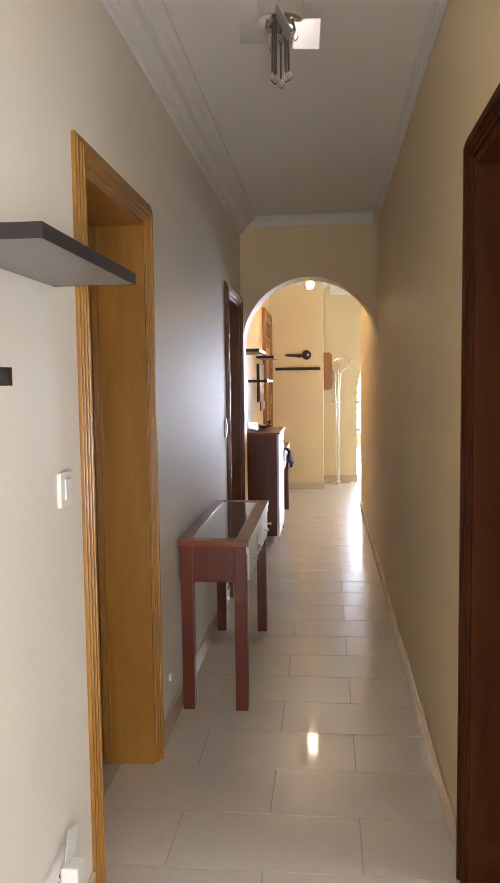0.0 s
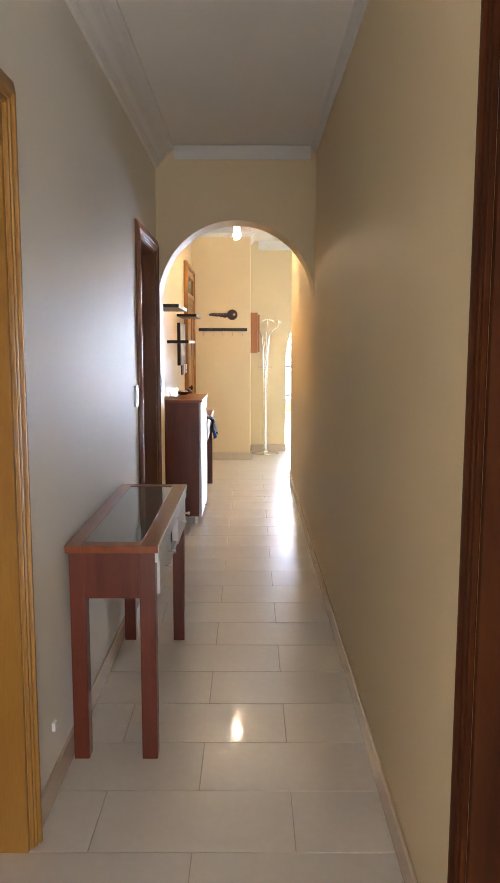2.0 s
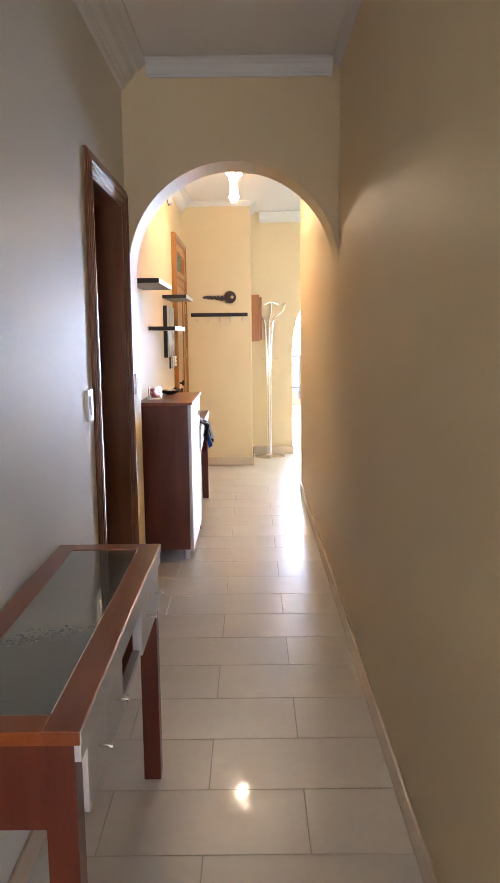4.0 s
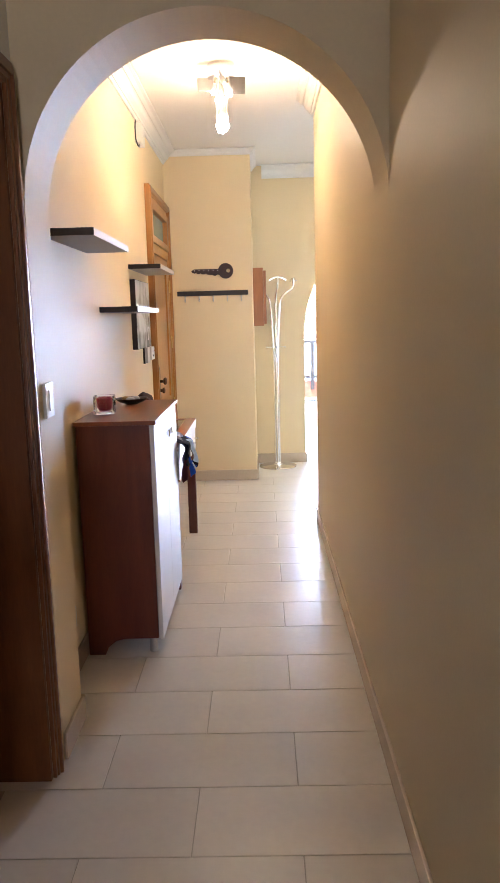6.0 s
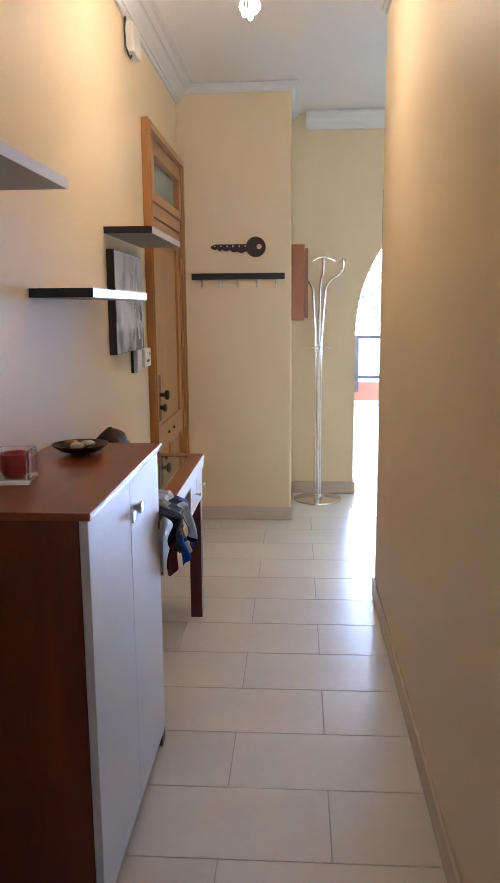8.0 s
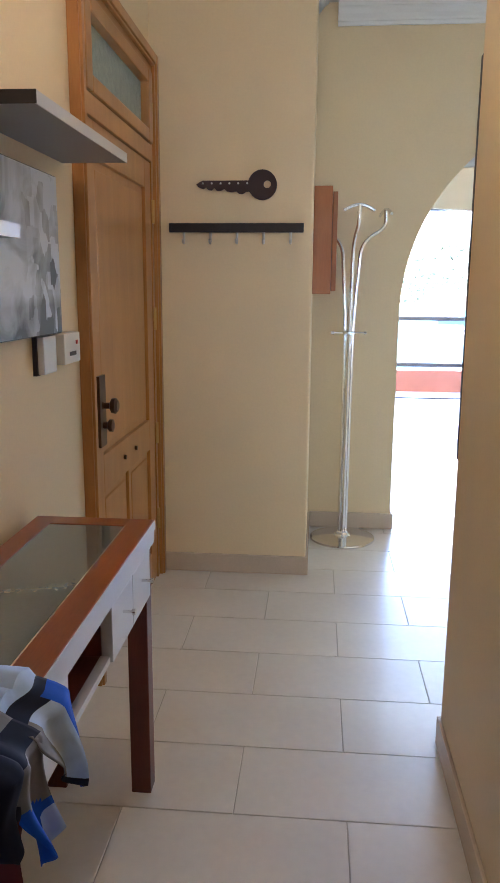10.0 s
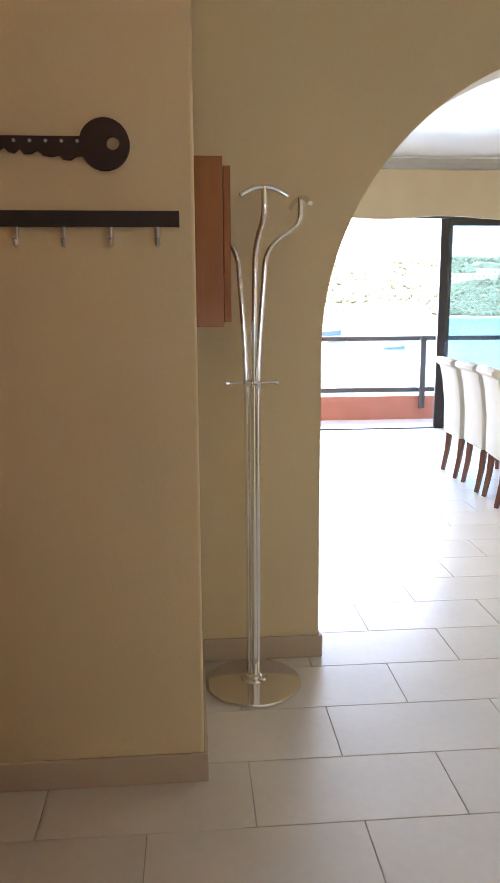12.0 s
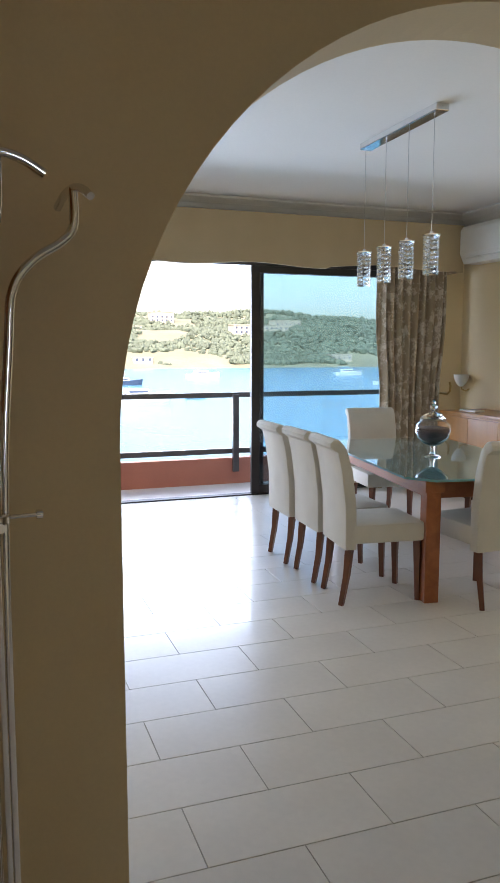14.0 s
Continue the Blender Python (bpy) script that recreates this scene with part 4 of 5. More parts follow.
# ---- small things ----
def plate(name, x, y0, y1, z0, z1, label, category, depth=0.012, side=1):
    root = thing(name, (x, (y0 + y1) / 2, (z0 + z1) / 2), label=label, category=category)
    w, h = (y1 - y0) / 2, (z1 - z0) / 2
    a, b = sorted((0, side * depth))
    part("plate", B(a, b, -w, w, -h, h, bevel=0.003), WHITE_PLASTIC, root)
    return root, w, h


for y0, y1, z0, z1, lab in ((0.882, 0.965, 1.178, 1.266, "white plastic light switch on the pale wall by the oak door"),
                            (3.975, 4.065, 1.125, 1.245, "white plastic light switch beside the dark corridor door"),
                            (5.10, 5.185, 1.14, 1.25, "white plastic light switch just past the arch")):
    sw, w, h = plate("light_switch", -0.268 if y0 > YA else XL, y0, y1, z0, z1, lab, "light switch")
    part("rocker", B(0.0125, 0.017, -w * 0.45, w * 0.45, -h * 0.6, h * 0.6, bevel=0.002), WHITE_PLASTIC, sw)
    tagged(sw, group="light switches")

for x, y0, y1, z0, z1, lab in ((XL, 0.70, 0.86, 0.22, 0.32, "white wall socket with a plug in it, near the floor"),
                               (XL, 2.135, 2.165, 0.22, 0.25, "small blanked wall outlet beside the console table"),
                               (XH, 5.62, 5.70, 0.20, 0.29, "white wall socket beside the shoe cabinet")):
    so, w, h = plate("wall_socket", x, y0, y1, z0, z1, lab, "wall socket")
    tagged(so, group="wall sockets")
    for k in ((-1, 0, 1) if w > 0.03 else ()):
        part("pin_hole", B(0.0122, 0.0132, k * 0.011 - 0.003, k * 0.011 + 0.003, -0.008 + (k == 0) * 0.012, 0.0 + (k == 0) * 0.012), BLACKWOOD, so)
pg = thing("plug", (XL + 0.013, 0.81, 0.27), label="white plug with a folded note, in the socket", category="plug")
part("body", B(0, 0.045, -0.026, 0.026, -0.025, 0.025, bevel=0.006), WHITE_PLASTIC, pg)
part("note", B(0.01, 0.012, -0.03, 0.05, 0.028, 0.10, m=Matrix.Rotation(radians(-20), 4, "X")), WHITE_PLASTIC, pg, "small white paper")

ic = thing("intercom", (XH, 7.91, 1.205), label="grey intercom handset beside the framed picture", category="intercom")
part("base", B(0, 0.012, -0.055, 0.055, -0.055, 0.055, bevel=0.002), BLACKWOOD, ic, "black back plate")
part("cover", B(0.0125, 0.032, -0.050, 0.050, -0.052, 0.052, bevel=0.004), SILVER, ic, "pale grey cover")
tt, w, h = plate("thermostat", XH, 8.02, 8.165, 1.165, 1.255, "white plastic wall control beside the front door", "wall control", 0.035)
part("display", B(0.0355, 0.0365, -0.030, 0.030, -0.022, -0.010), BLACKWOOD, tt, "small dark display")
part("button", B(0.0355, 0.038, 0.03, 0.045, 0.01, 0.022), material("red_button", (0.5, 0.05, 0.04), 0.4), tt, "small red button")
dbx = thing("door_chime", (XH, 8.02, 2.655), label="white door chime with a loose dark wire, near the ceiling", category="door chime")
part("box", B(0, 0.045, -0.08, 0.08, -0.065, 0.065, bevel=0.008), WHITE_PLASTIC, dbx)
wb = bmesh.new()
tube(wb, [(0.012, -0.09, 0.075), (0.010, -0.105, 0.02), (0.012, -0.105, -0.05), (0.020, -0.085, -0.082), (0.022, -0.05, -0.085), (0.022, -0.03, -0.068)], 0.004, 8)
part("wire", wb, BLACKWOOD, dbx, "dark wire", smooth=True)


def picture_material():
    m = bpy.data.materials.new("grey_town_print")
    m.use_nodes = True
    n, l = m.node_tree.nodes, m.node_tree.links
    b = n["Principled BSDF"]
    tc, mp = n.new("ShaderNodeTexCoord"), n.new("ShaderNodeMapping")
    l.new(tc.outputs["Object"], mp.inputs["Vector"])
    v, w = n.new("ShaderNodeTexVoronoi"), n.new("ShaderNodeTexNoise")
    v.distance, v.feature = "CHEBYCHEV", "F1"
    v.inputs["Scale"].default_value, w.inputs["Scale"].default_value, w.inputs["Detail"].default_value = 9, 5, 7
    w.inputs["Distortion"].default_value = 1.0
    mp.inputs["Scale"].default_value = (1.0, 2.6, 1.6)
    l.new(mp.outputs["Vector"], v.inputs["Vector"])
    l.new(tc.outputs["Object"], w.inputs["Vector"])
    bw, xyz, mix = n.new("ShaderNodeRGBToBW"), n.new("ShaderNodeSeparateXYZ"), n.new("ShaderNodeMix")
    mix.data_type = "FLOAT"
    houses, street = n.new("ShaderNodeMapRange"), n.new("ShaderNodeMapRange")
    houses.inputs["From Min"].default_value, houses.inputs["From Max"].default_value, houses.inputs["To Max"].default_value = -0.03, 0.16, 0.45
    street.inputs["From Min"].default_value, street.inputs["From Max"].default_value = -0.135, -0.105
    street.inputs["To Min"].default_value = -0.13
    street.inputs["To Max"].default_value = 0.0
    l.new(tc.outputs["Object"], xyz.inputs["Vector"])
    l.new(xyz.outputs["Y"], houses.inputs["Value"])
    l.new(xyz.outputs["Z"], street.inputs["Value"])
    l.new(houses.outputs["Result"], mix.inputs["Factor"])
    l.new(v.outputs["Color"], bw.inputs["Color"])
    l.new(w.outputs["Fac"], mix.inputs["A"])
    l.new(bw.outputs["Val"], mix.inputs["B"])
    add = n.new("ShaderNodeMath")
    l.new(mix.outputs["Result"], add.inputs[0])
    l.new(street.outputs["Result"], add.inputs[1])
    r = n.new("ShaderNodeValToRGB")
    r.color_ramp.elements[0].color, r.color_ramp.elements[1].color = (0.06, 0.07, 0.09, 1), (0.66, 0.70, 0.78, 1)
    r.color_ramp.elements[0].position, r.color_ramp.elements[1].position = 0.28, 0.56
    l.new(add.outputs["Value"], r.inputs["Fac"])
    l.new(r.outputs["Color"], b.inputs["Base Color"])
    b.inputs["Roughness"].default_value = 0.35
    return m


pc = thing("canvas_picture", (XH, 7.735, 1.475), label="grey town scene printed on canvas with black edges", category="picture")
part("canvas", B(0, 0.032, -0.275, 0.275, -0.215, 0.215, bevel=0.002), BLACKWOOD, pc, "black canvas edge")
part("print", B(0.0325, 0.0345, -0.272, 0.272, -0.212, 0.212), picture_material(), pc, "grey printed town scene")

mr = thing("wall_mirror", (0.803, YE + 0.001, 0.905), label="tall dark-framed mirror on the end wall of the corridor", category="mirror")
for a, b, c, d in ((0, 0.05, 0, 1.09), (0.50, 0.55, 0, 1.09), (0.05, 0.50, 0, 0.05), (0.05, 0.50, 1.04, 1.09)):
    part("frame_rail", B(a, b, 0, 0.045, c, d, bevel=0.004), BLACKWOOD, mr)
part("mirror_glass", B(0.049, 0.501, 0.005, 0.02, 0.049, 1.041), material("mirror_silver", (0.85, 0.86, 0.86), 0.02, metal=1.0, vary=0.01, bump=0.0), mr, "mirror glass")

# on the shoe cabinet
RED_WAX = material("dark_red_wax", (0.50, 0.02, 0.05), 0.35, scale=20, vary=0.15, bump=0.05)
cd = thing("candle_holder", (-0.292, 6.13, 1.0275), 6, label="square clear glass candle holder with a red candle", category="candle")
gb = bmesh.new()
hw, hh, tk = 0.045, 0.082, 0.006
box(gb, -hw, hw, -hw, hw, 0.0005, 0.014, bevel=0.002)
for a, b, c, d in ((-hw, hw, -hw, -hw + tk), (-hw, hw, hw - tk, hw), (-hw, -hw + tk, -hw + tk, hw - tk), (hw - tk, hw, -hw + tk, hw - tk)):
    box(gb, a, b, c, d, 0.0145, hh, bevel=0.001)
part("holder", gb, CLEAR, cd, "clear glass")
wx2 = bmesh.new()
lathe(wx2, [(0.026, 0.016), (0.034, 0.03), (0.037, 0.072), (0.033, 0.073), (0.028, 0.060), (0.001, 0.058)], sides=28)
part("wax", wx2, RED_WAX, cd, "red wax", smooth=True)
ds = thing("trinket_dish", (-0.235, 6.50, 1.0275), label="dark shallow dish with small things in it, on the cabinet", category="dish")
db2 = bmesh.new()
lathe(db2, [(0.030, 0.0005), (0.034, 0.004), (0.060, 0.012), (0.080, 0.026), (0.083, 0.030), (0.078, 0.030), (0.055, 0.017), (0.001, 0.012)], sides=36)
part("bowl", db2, BRONZE, ds, smooth=True)
for k, (a, b) in enumerate(((0.02, 0.01), (-0.03, 0.015), (0.0, -0.03))):
    kb = bmesh.new()
    bmesh.ops.create_icosphere(kb, subdivisions=2, radius=0.016)
    for v in kb.verts:
        v.co = Vector((v.co.x * 1.4 + a, v.co.y + b, v.co.z * 0.7 + 0.028))
    part("trinket", kb, (STEEL, BRASS, WHITE_PLASTIC)[k], ds, smooth=True)

# on the second console table
SUEDE = material("dark_brown_leather", (0.05, 0.028, 0.022), 0.6, scale=12, vary=0.25, bump=0.3, fine=150, spec=0.15)
bg = thing("handbag", (-0.225, 6.82, 0.783), 0, label="dark brown slouchy leather handbag on the console table", category="bag")
hb = bmesh.new()
bmesh.ops.create_icosphere(hb, subdivisions=4, radius=1.0)
for v in hb.verts:
    p = v.co.copy()
    z = max(-0.82, p.z)
    k = 1 - 0.35 * max(0, z) ** 2
    v.co = Vector((p.x * 0.085 * k, p.y * 0.125 * k, (z + 0.82) * 0.150)) + Vector((1, 1, 0.6)) * 0.012 * noise.noise(p * 2.3)
    v.co.z = max(v.co.z, 0.0005)
part("body", hb, SUEDE, bg, smooth=True)
sb = bmesh.new()
strap = [(0.03, -0.10, 0.185), (0.05, -0.04, 0.195), (0.085, 0.03, 0.135), (0.115, 0.10, 0.055), (0.10, 0.16, 0.010)]
tube(sb, smooth_line(strap, 6), 0.006, 8)
part("strap", sb, SUEDE, bg, smooth=True)


def silk(name, colour):
    m = material(name, colour, 0.75, scale=14, vary=0.12, bump=0.05, fine=60, spec=0.2)
    return m


SILKS = [silk("navy_silk", (0.010, 0.012, 0.030)), silk("grey_silk", (0.20, 0.19, 0.185)), silk("pale_blue_silk", (0.42, 0.55, 0.78)),
         silk("royal_blue_silk", (0.012, 0.085, 0.52)), silk("maroon_silk", (0.085, 0.016, 0.024)), silk("silver_silk", (0.42, 0.41, 0.42))]
NAVY, GREY_SILK, PALE_SILK, ROYAL, MAROON, SILVER_SILK = range(6)
sf = thing("scarf", (0, 0, 0), label="grey, navy and bright blue silk scarf draped over the table edge", category="scarf")


def drape(y0, y1, x_in, low, seed, out, lean, point, narrow, bands):
    """A length of cloth from the table top over its front edge, hanging to a corner at the height low; bands gives the colour at u across, k down."""
    bm = bmesh.new()
    rs, cs = 40, 20
    g = []
    for i in range(rs + 1):
        t = i / rs
        line = []
        for j in range(cs + 1):
            u = j / cs
            fold = 0.010 * math.sin(u * 6.5 + seed * 2.1 + t * 2.0) + 0.003 * math.sin(u * 13 + seed + t * 4)
            if t < 0.25:
                q = t / 0.25
                x, z, k = x_in + (-0.026 - x_in) * q, 0.792 + abs(fold) * 0.9 + out * 0.4 + 0.006 * math.sin(q * 3), 0
            else:
                k = (t - 0.25) / 0.75
                round_over = min(1, k * 7)
                x = -0.024 + (out + 0.008) * math.sin(round_over * math.pi / 2) + fold * (0.6 + 0.8 * k) + 0.010 * math.sin(k * 5 + seed)
                z = 0.800 - (0.800 - low) * k * (1 - 0.38 * abs(u - point) * k)
            slim = 1 - narrow * k ** 1.4
            bunch = 0.72 + 0.28 * min(1, t / 0.25)
            yy = y0 + (y1 - y0) * (point + (u - point) * slim * bunch) + lean * k + 0.006 * math.sin(k * 6 + u * 3 + seed)
            line.append(bm.verts.new((x, yy, z)))
        g.append(line)
    for i in range(rs):
        for j in range(cs):
            f = bm.faces.new((g[i][j], g[i][j + 1], g[i + 1][j + 1], g[i + 1][j]))
            f.material_index = bands((j + 0.5) / cs, max(0.0, ((i + 0.5) / rs - 0.25) / 0.75))
    ob = part("fold", bm, SILKS[0], sf, smooth=True)
    for m in SILKS[1:]:
        ob.data.materials.append(m)
    so = ob.modifiers.new("thickness", "SOLIDIFY")
    so.thickness = 0.002


drape(6.625, 6.725, -0.12, 0.575, 0.4, 0.016, 0.02, 0.5, 0.20, lambda u, k: MAROON if k > 0.42 else NAVY)
drape(6.640, 6.720, -0.16, 0.66, 1.3, 0.030, 0.01, 0.4, 0.25, lambda u, k: NAVY)
drape(6.690, 6.795, -0.17, 0.590, 2.6, 0.038, 0.03, 0.45, 0.45,
      lambda u, k: GREY_SILK if k == 0 else (PALE_SILK if u > 0.70 else ROYAL) if k > 0.72 else ROYAL if k > 0.42 + 0.30 * abs(u - 0.1) else NAVY if k < 0.10 else SILVER_SILK if 0.35 < u < 0.55 else GREY_SILK)
drape(6.775, 6.905, -0.19, 0.610, 4.1, 0.044, 0.040, 0.75, 0.50,
      lambda u, k: PALE_SILK if k == 0 else ROYAL if u > 0.66 and k > 0.02 else NAVY if k > 0.88 or k < 0.08 else GREY_SILK if u < 0.25 else PALE_SILK)

# dining room things
CRYSTAL = glass("cut_crystal", (0.96, 0.98, 1.0), 0.02)
pl = thing("pendant_lamp", (3.20, 12.95, ZD - 0.001), label="chrome bar pendant lamp with four hanging crystal shades", category="pendant lamp")
part("ceiling_bar", B(-0.045, 0.045, -0.48, 0.48, -0.045, 0.0, bevel=0.006), CHROME, pl)
for k, dy in enumerate((-0.38, -0.09, 0.20, 0.49)):
    cb2 = bmesh.new()
    tube(cb2, [(0.01, dy, -0.045), (0.01, dy, -0.735)], 0.0022, 6)
    part("cable", cb2, STEEL, pl)
    sh = bmesh.new()
    lathe(sh, [(0.046, -0.995), (0.049, -0.995), (0.049, -0.76), (0.046, -0.76)], (0.01, dy, 0), 24)
    bmesh.ops.delete(sh, geom=[f for f in sh.faces if len(f.verts) > 4], context="FACES")
    shade = part("shade", sh, CRYSTAL, pl, "clear crystal cylinder shade", smooth=True)
    cp = bmesh.new()
    lathe(cp, [(0.055, -0.758), (0.055, -0.750), (0.012, -0.742), (0.010, -0.732)], (0.01, dy, 0), 24)
    part("cap", cp, CHROME, shade, "chrome cap", smooth=True)
    bd = bmesh.new()
    for i in range(8):
        a = math.tau * i / 8
        for j in range(8):
            made = bmesh.ops.create_icosphere(bd, subdivisions=1, radius=0.0105)
            for v in made["verts"]:
                v.co += Vector((0.01 + 0.032 * math.cos(a), dy + 0.032 * math.sin(a), -0.775 - 0.029 * j))
    part("crystal_beads", bd, CRYSTAL, shade, "strings of crystal beads")

ac = thing("air_conditioner", (5.50, 14.55, 2.40), label="white split air conditioner high on the dining room wall", category="air conditioner")
bm = bmesh.new()
prism(bm, [(XD1 - 5.50, 0.38), (-0.10, 0.38), (-0.13, 0.34), (-0.13, 0.10), (-0.08, 0.0), (XD1 - 5.50, 0.0)], "y", -0.80, 0.80)
part("casing", bm, WHITE_PLASTIC, ac)
part("louvre", B(-0.135, -0.085, -0.70, 0.70, 0.045, 0.058, m=None), WHITE_PLASTIC, ac)

sd = thing("sideboard", (5.32, 14.25, 0), label="honey wood sideboard against the dining room wall", category="sideboard")
part("body", B(-0.22, 0.29, -0.95, 0.95, 0.08, 0.84, bevel=0.004), PINE, sd)
part("top", B(-0.24, 0.30, -0.97, 0.97, 0.842, 0.87, bevel=0.004), PINE, sd)
part("plinth", B(-0.18, 0.28, -0.90, 0.90, 0, 0.079), BROWN, sd)
for k in range(4):
    dd = part("door", B(-0.238, -0.221, -0.94 + 0.47 * k + 0.003, -0.47 + 0.47 * k - 0.003, 0.10, 0.82, bevel=0.003), PINE, sd)
    kb = bmesh.new()
    tube(kb, [(-0.238, -0.70 + 0.47 * k, 0.46), (-0.255, -0.70 + 0.47 * k, 0.46)], 0.012, 10)
    part("knob", kb, BRASS, dd)
bk = thing("white_tray", (5.26, 14.90, 0.87), label="small white tray on the sideboard", category="tray")
part("tray", B(-0.06, 0.06, -0.13, 0.13, 0.0005, 0.02, bevel=0.006), WHITE_PLASTIC, bk)
sc = thing("wall_light", (XD1, 15.45, 1.13), label="small frosted glass wall light beside the curtain", category="wall light")
sb3 = bmesh.new()
lathe(sb3, [(0.02, -0.03), (0.05, 0.0), (0.075, 0.05), (0.085, 0.10), (0.08, 0.10), (0.068, 0.05), (0.02, 0.0)], (-0.11, 0, 0), 24)
part("shade", sb3, WHITE_PLASTIC, sc, "white cup shade", smooth=True)
ab = bmesh.new()
tube(ab, [(-0.005, 0, -0.06), (-0.05, 0, -0.08), (-0.10, 0, -0.06), (-0.11, 0, -0.03)], 0.008, 8)
part("bracket", ab, BRASS, sc, "brass bracket", smooth=True)
tb2 = thing("curtain_tieback", (5.36, 15.48, 1.02), label="dark brass curtain tieback hook beside the curtain", category="tieback")
kb = bmesh.new()
tube(kb, [(0.0, 0.14, 0), (0.0, 0.0, 0), (0.0, -0.04, 0.03), (0.0, -0.05, 0.09), (0, -0.03, 0.13)], 0.012, 8)
part("hook", kb, BRASS, tb2, smooth=True)

jr = thing("glass_jar", (3.48, 12.90, 0.7555), label="lidded glass bonbon jar filled with dark potpourri, on the table", category="jar")
jb = bmesh.new()
lathe(jb, [(0.055, 0.0), (0.058, 0.006), (0.020, 0.018), (0.014, 0.05), (0.018, 0.075), (0.060, 0.09), (0.105, 0.13), (0.125, 0.18), (0.115, 0.225), (0.085, 0.25), (0.095, 0.262),
           (0.090, 0.264), (0.080, 0.25), (0.110, 0.222), (0.119, 0.18), (0.100, 0.133), (0.058, 0.096), (0.002, 0.086)], sides=40)
part("bowl", jb, CLEAR, jr, "clear glass bowl", smooth=True)
pb2 = bmesh.new()
lathe(pb2, [(0.045, 0.094), (0.095, 0.135), (0.113, 0.178), (0.108, 0.200), (0.06, 0.208), (0.002, 0.206)], sides=32)
part("potpourri", pb2, material("dark_potpourri", (0.11, 0.07, 0.075), 0.9, scale=30, vary=0.6, bump=0.8, fine=90), jr, "dark potpourri", smooth=True)
lb2 = bmesh.new()
lathe(lb2, [(0.084, 0.2665), (0.088, 0.270), (0.060, 0.292), (0.030, 0.305), (0.016, 0.312), (0.012, 0.322), (0.026, 0.336), (0.028, 0.350), (0.010, 0.364), (0.016, 0.374), (0.012, 0.388), (0.002, 0.40)], sides=32)
part("lid", lb2, CLEAR, jr, "clear glass lid with a finial", smooth=True)

# ---- across the water ----
HULL = material("white_boat_hull", (0.75, 0.76, 0.76), 0.4, scale=1, vary=0.05, bump=0.0)
DARK_HULL = material("dark_blue_hull", (0.05, 0.08, 0.14), 0.4, scale=1, vary=0.1, bump=0.0)


def boat(x, y, length, turn, hull, mast, label):
    root = thing("boat", (x, y, SEA), turn, label=label, category="boat", group="moored boats")
    bm = bmesh.new()
    h = length * 0.11
    w = length * 0.15
    outline = [(-0.5, 0.8), (-0.2, 1.0), (0.15, 0.95), (0.38, 0.55), (0.5, 0.02)]
    lo, hi = [], []
    for u, k in outline + [(u, -k) for u, k in outline[::-1]]:
        lo.append(bm.verts.new((u * length * 0.94, k * w * 0.7, -0.3)))
        hi.append(bm.verts.new((u * length, k * w, h + max(0, u) * h)))
    n = len(lo)
    bm.faces.new(lo[::-1])
    bm.faces.new(hi)
    for i in range(n):
        bm.faces.new((lo[i], lo[(i + 1) % n], hi[(i + 1) % n], hi[i]))
    part("hull", bm, hull, root)
    part("cabin", B(-0.25 * length, 0.12 * length, -w * 0.6, w * 0.6, h * 0.9, h * 1.9, bevel=0.08), HULL, root, "white cabin")
    part("cabin_window", B(-0.2 * length, 0.1 * length, -w * 0.62, w * 0.62, h * 1.35, h * 1.65), DARK_HULL, root, "dark cabin window band")
    if mast:
        tb = bmesh.new()
        tube(tb, [(0, 0, h), (0, 0, length * 0.9)], 0.07, 6)
        tube(tb, [(-0.35 * length, 0, h * 2.6), (0, 0, h * 2.6)], 0.12, 6)
        part("mast", tb, STEEL, root)


boat(31, 160, 13, 4, HULL, False, "white motor cruiser moored on the water")
boat(45, 168, 5, 10, DARK_HULL, False, "small dark dinghy moored by the cruiser")
boat(42, 238, 11, -8, DARK_HULL, True, "dark-hulled boat with a mast on the water")
boat(82, 290, 14, 3, HULL, False, "long white boat moored near the far shore")
boat(150, 300, 13, -5, HULL, True, "white sailing boat moored near the far shore")
boat(120, 215, 10, 12, HULL, False, "white boat moored in open water")
boat(20, 300, 12, 0, HULL, True, "white sailing boat far across the water")


def house(x, y, w, d, h, turn, label):
    z = min(hill_height(x, y), hill_height(x + w / 2, y), hill_height(x - w / 2, y)) - 1
    root = thing("house", (x, y, z), turn, label=label, category="building", group="buildings across the water")
    part("wall", B(-w / 2, w / 2, -d / 2, d / 2, 0, h + 1), LIMESTONE, root)
    part("roof", B(-w / 2 - 0.3, w / 2 + 0.3, -d / 2 - 0.3, d / 2 + 0.3, h + 1.01, h + 1.5), LIMESTONE, root, "flat roof slab")
    floors, cols = max(1, int(h / 3.2)), max(2, int(w / 4))
    for f in range(floors):
        for c in range(cols):
            xx = -w / 2 + w * (c + 0.5) / cols
            part("window", B(xx - 0.7, xx + 0.7, -d / 2 - 0.06, -d / 2 - 0.02, 2.0 + f * 3.2, 3.6 + f * 3.2), DARK_HULL, root)


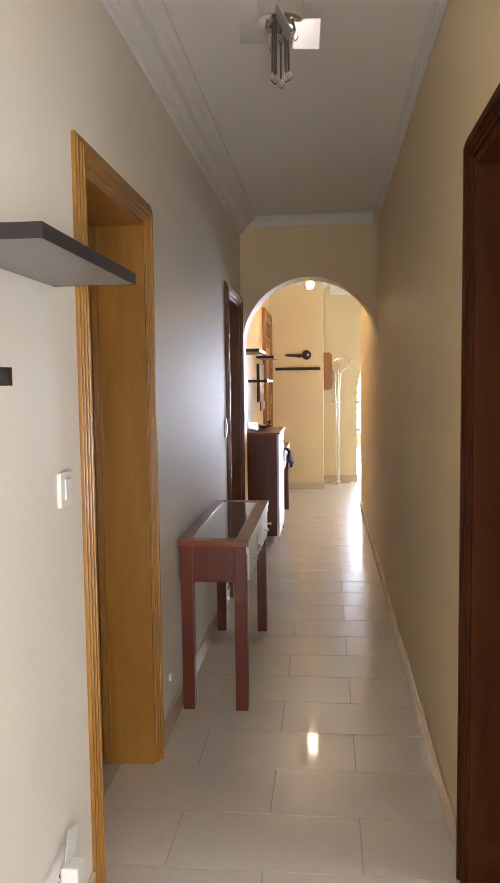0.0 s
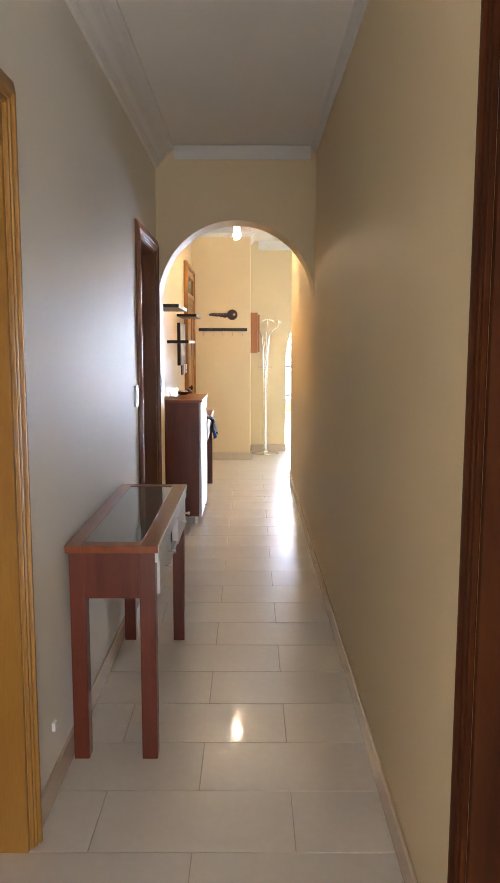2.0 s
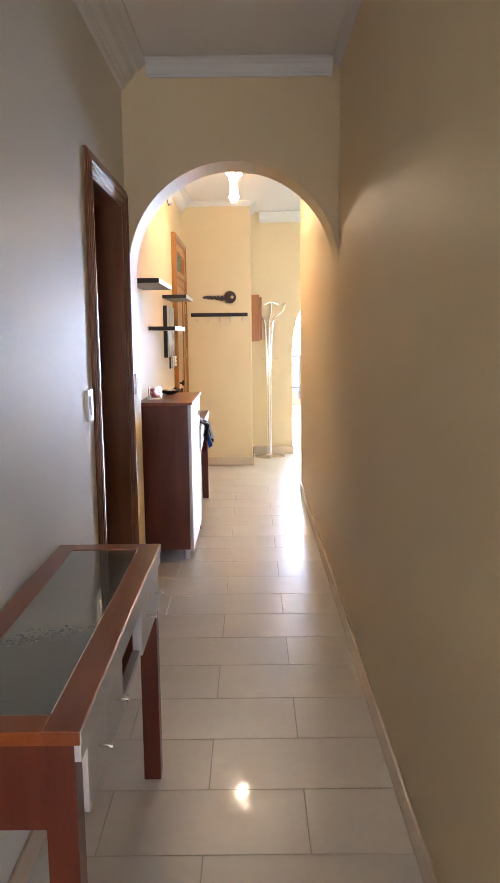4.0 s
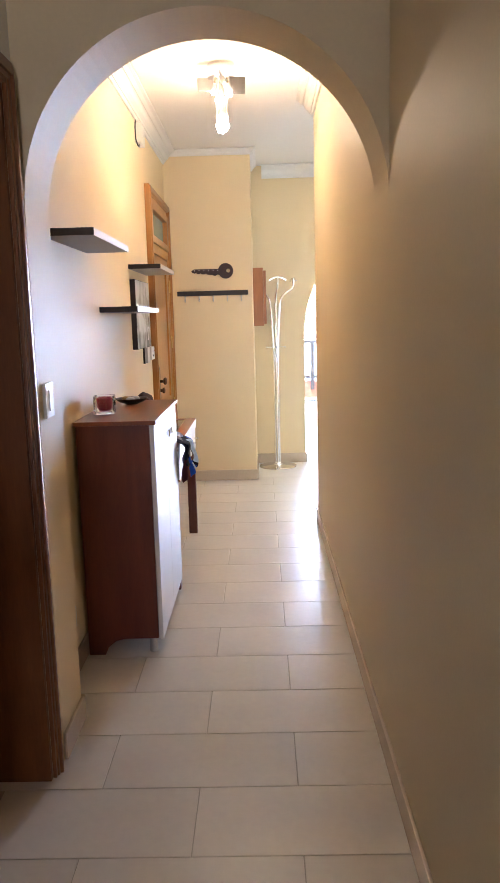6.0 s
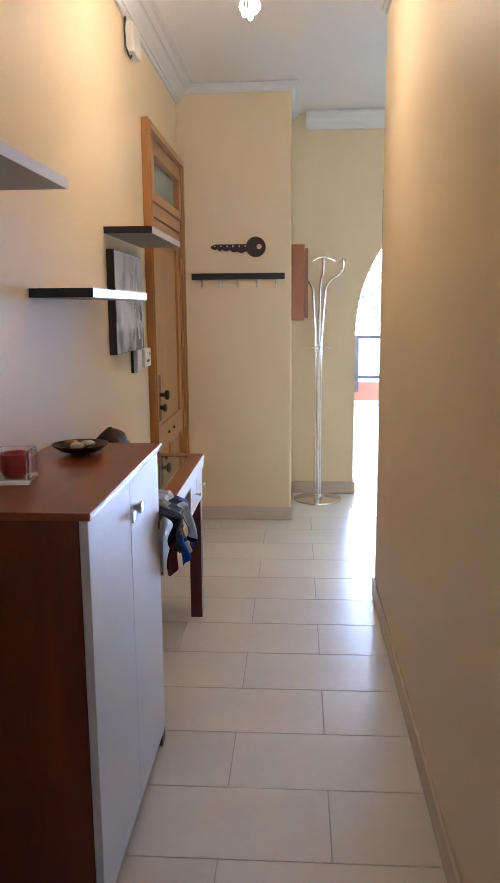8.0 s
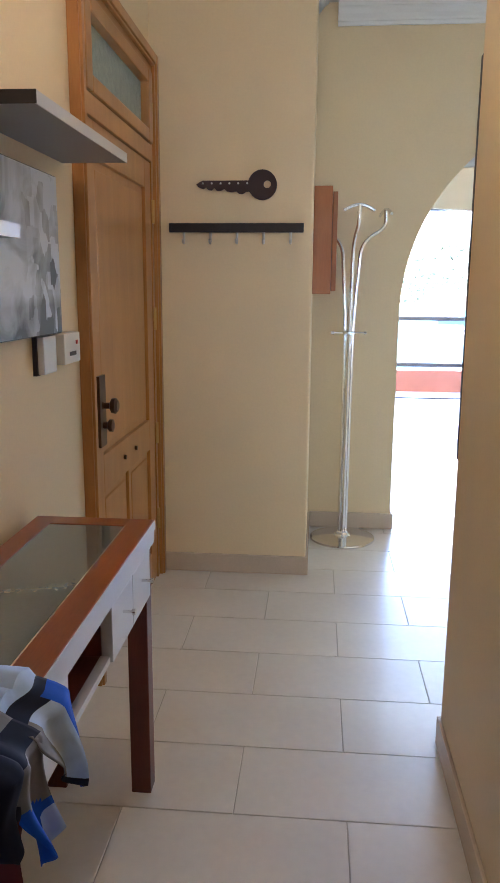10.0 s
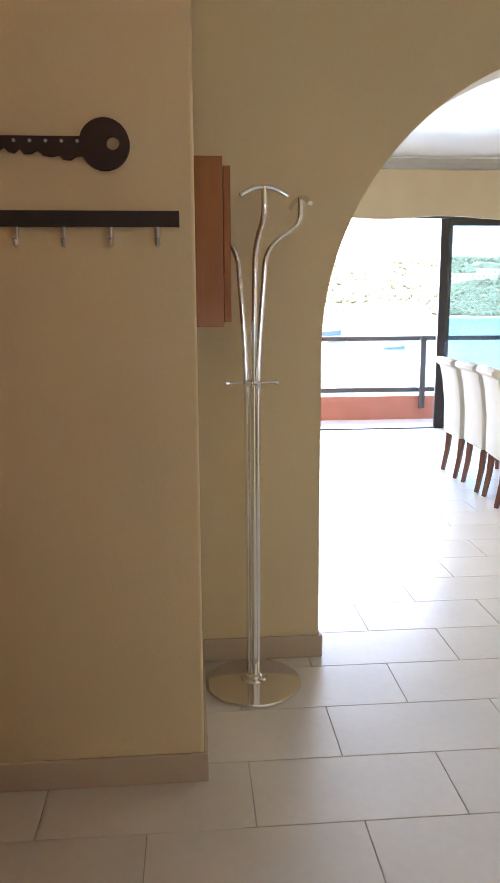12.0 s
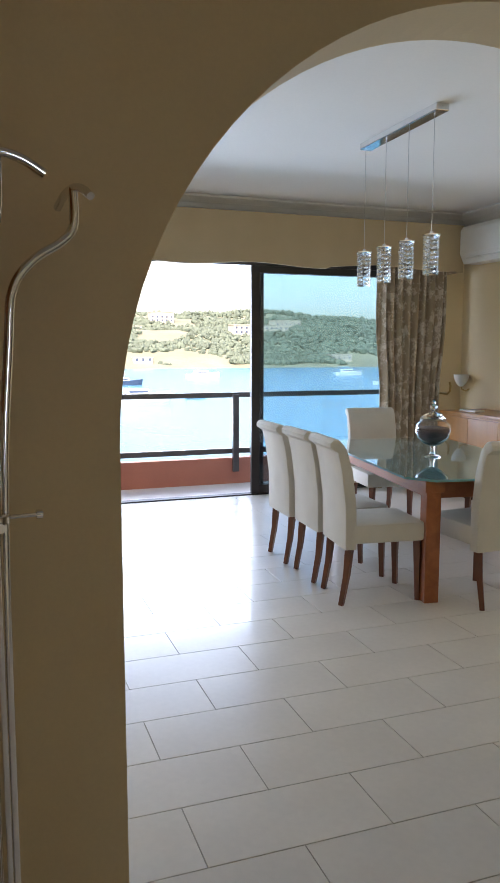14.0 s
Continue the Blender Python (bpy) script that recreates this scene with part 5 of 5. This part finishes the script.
for hx, hy, hw2, hd, hh2, ht, lab in ((205, 560, 46, 12, 7, 4, "long low limestone building on the green hillside"), (120, 640, 18, 12, 8, -6, "limestone house on the far hillside"), (60, 610, 14, 10, 6, 5, "small limestone house among the trees"),
                                      (160, 700, 22, 12, 9, 0, "limestone block on the crest of the hill"), (260, 640, 26, 12, 8, 8, "limestone block above the trees"), (20, 680, 20, 12, 8, 3, "limestone house on the hilltop"),
                                      (95, 470, 12, 6, 3, 0, "low boathouse on the far shore"), (235, 480, 16, 8, 4, 2, "low shed on the far shore")):
    house(hx, hy, hw2, hd, hh2, ht, lab)

# ---- tiles ----
TP, TW = 0.305, 0.61
tile_mesh = bpy.data.meshes.new("floor_tile")
tb = bmesh.new()
box(tb, -TW / 2 + 0.0015, TW / 2 - 0.0015, -TP / 2 + 0.0015, TP / 2 - 0.0015, -0.012, 0.0)
top_edges = [e for e in tb.edges if all(v.co.z > -0.001 for v in e.verts)]
bmesh.ops.bevel(tb, geom=top_edges, offset=0.0012, segments=1, affect="EDGES")
tb.to_mesh(tile_mesh)
tb.free()
tile_mesh.materials.append(TILE)
floor_root = tagged(thing("floor"), kind="structure")
areas = ((XL - 0.1, XR + 0.4, -3.4, YF), (XR - 0.1, 3.3, YE, YF + 0.1), (XD0, XD1, YF, YW + 0.1))
spots = []
for k in range(-17, 50):
    yc = 1.55 + TP * k - TP / 2
    off = 0.195 if k % 2 else 0.5
    for i in range(-6, 12):
        xc = off + TW * i + TW / 2
        if any(xc + TW / 2 > a and xc - TW / 2 < b and yc + TP / 2 > c and yc - TP / 2 < d for a, b, c, d in areas):
            spots.append((xc, yc))
spots.sort(key=lambda s: abs(s[0] - 0.6) + max(0, s[1] - 10.5) * 1.5 + max(0, -1 - s[1]) * 2)
for xc, yc in spots[:290]:
    t = new("floor_tile", tile_mesh)
    t.location, t.parent = (xc, yc, 0), floor_root
rest = bmesh.new()
for xc, yc in spots[290:]:
    box(rest, xc - TW / 2 + 0.0015, xc + TW / 2 - 0.0015, yc - TP / 2 + 0.0015, yc + TP / 2 - 0.0015, -0.012, 0.0)
tagged(part("far_floor_tiles", rest, TILE, floor_root), kind="stuff")
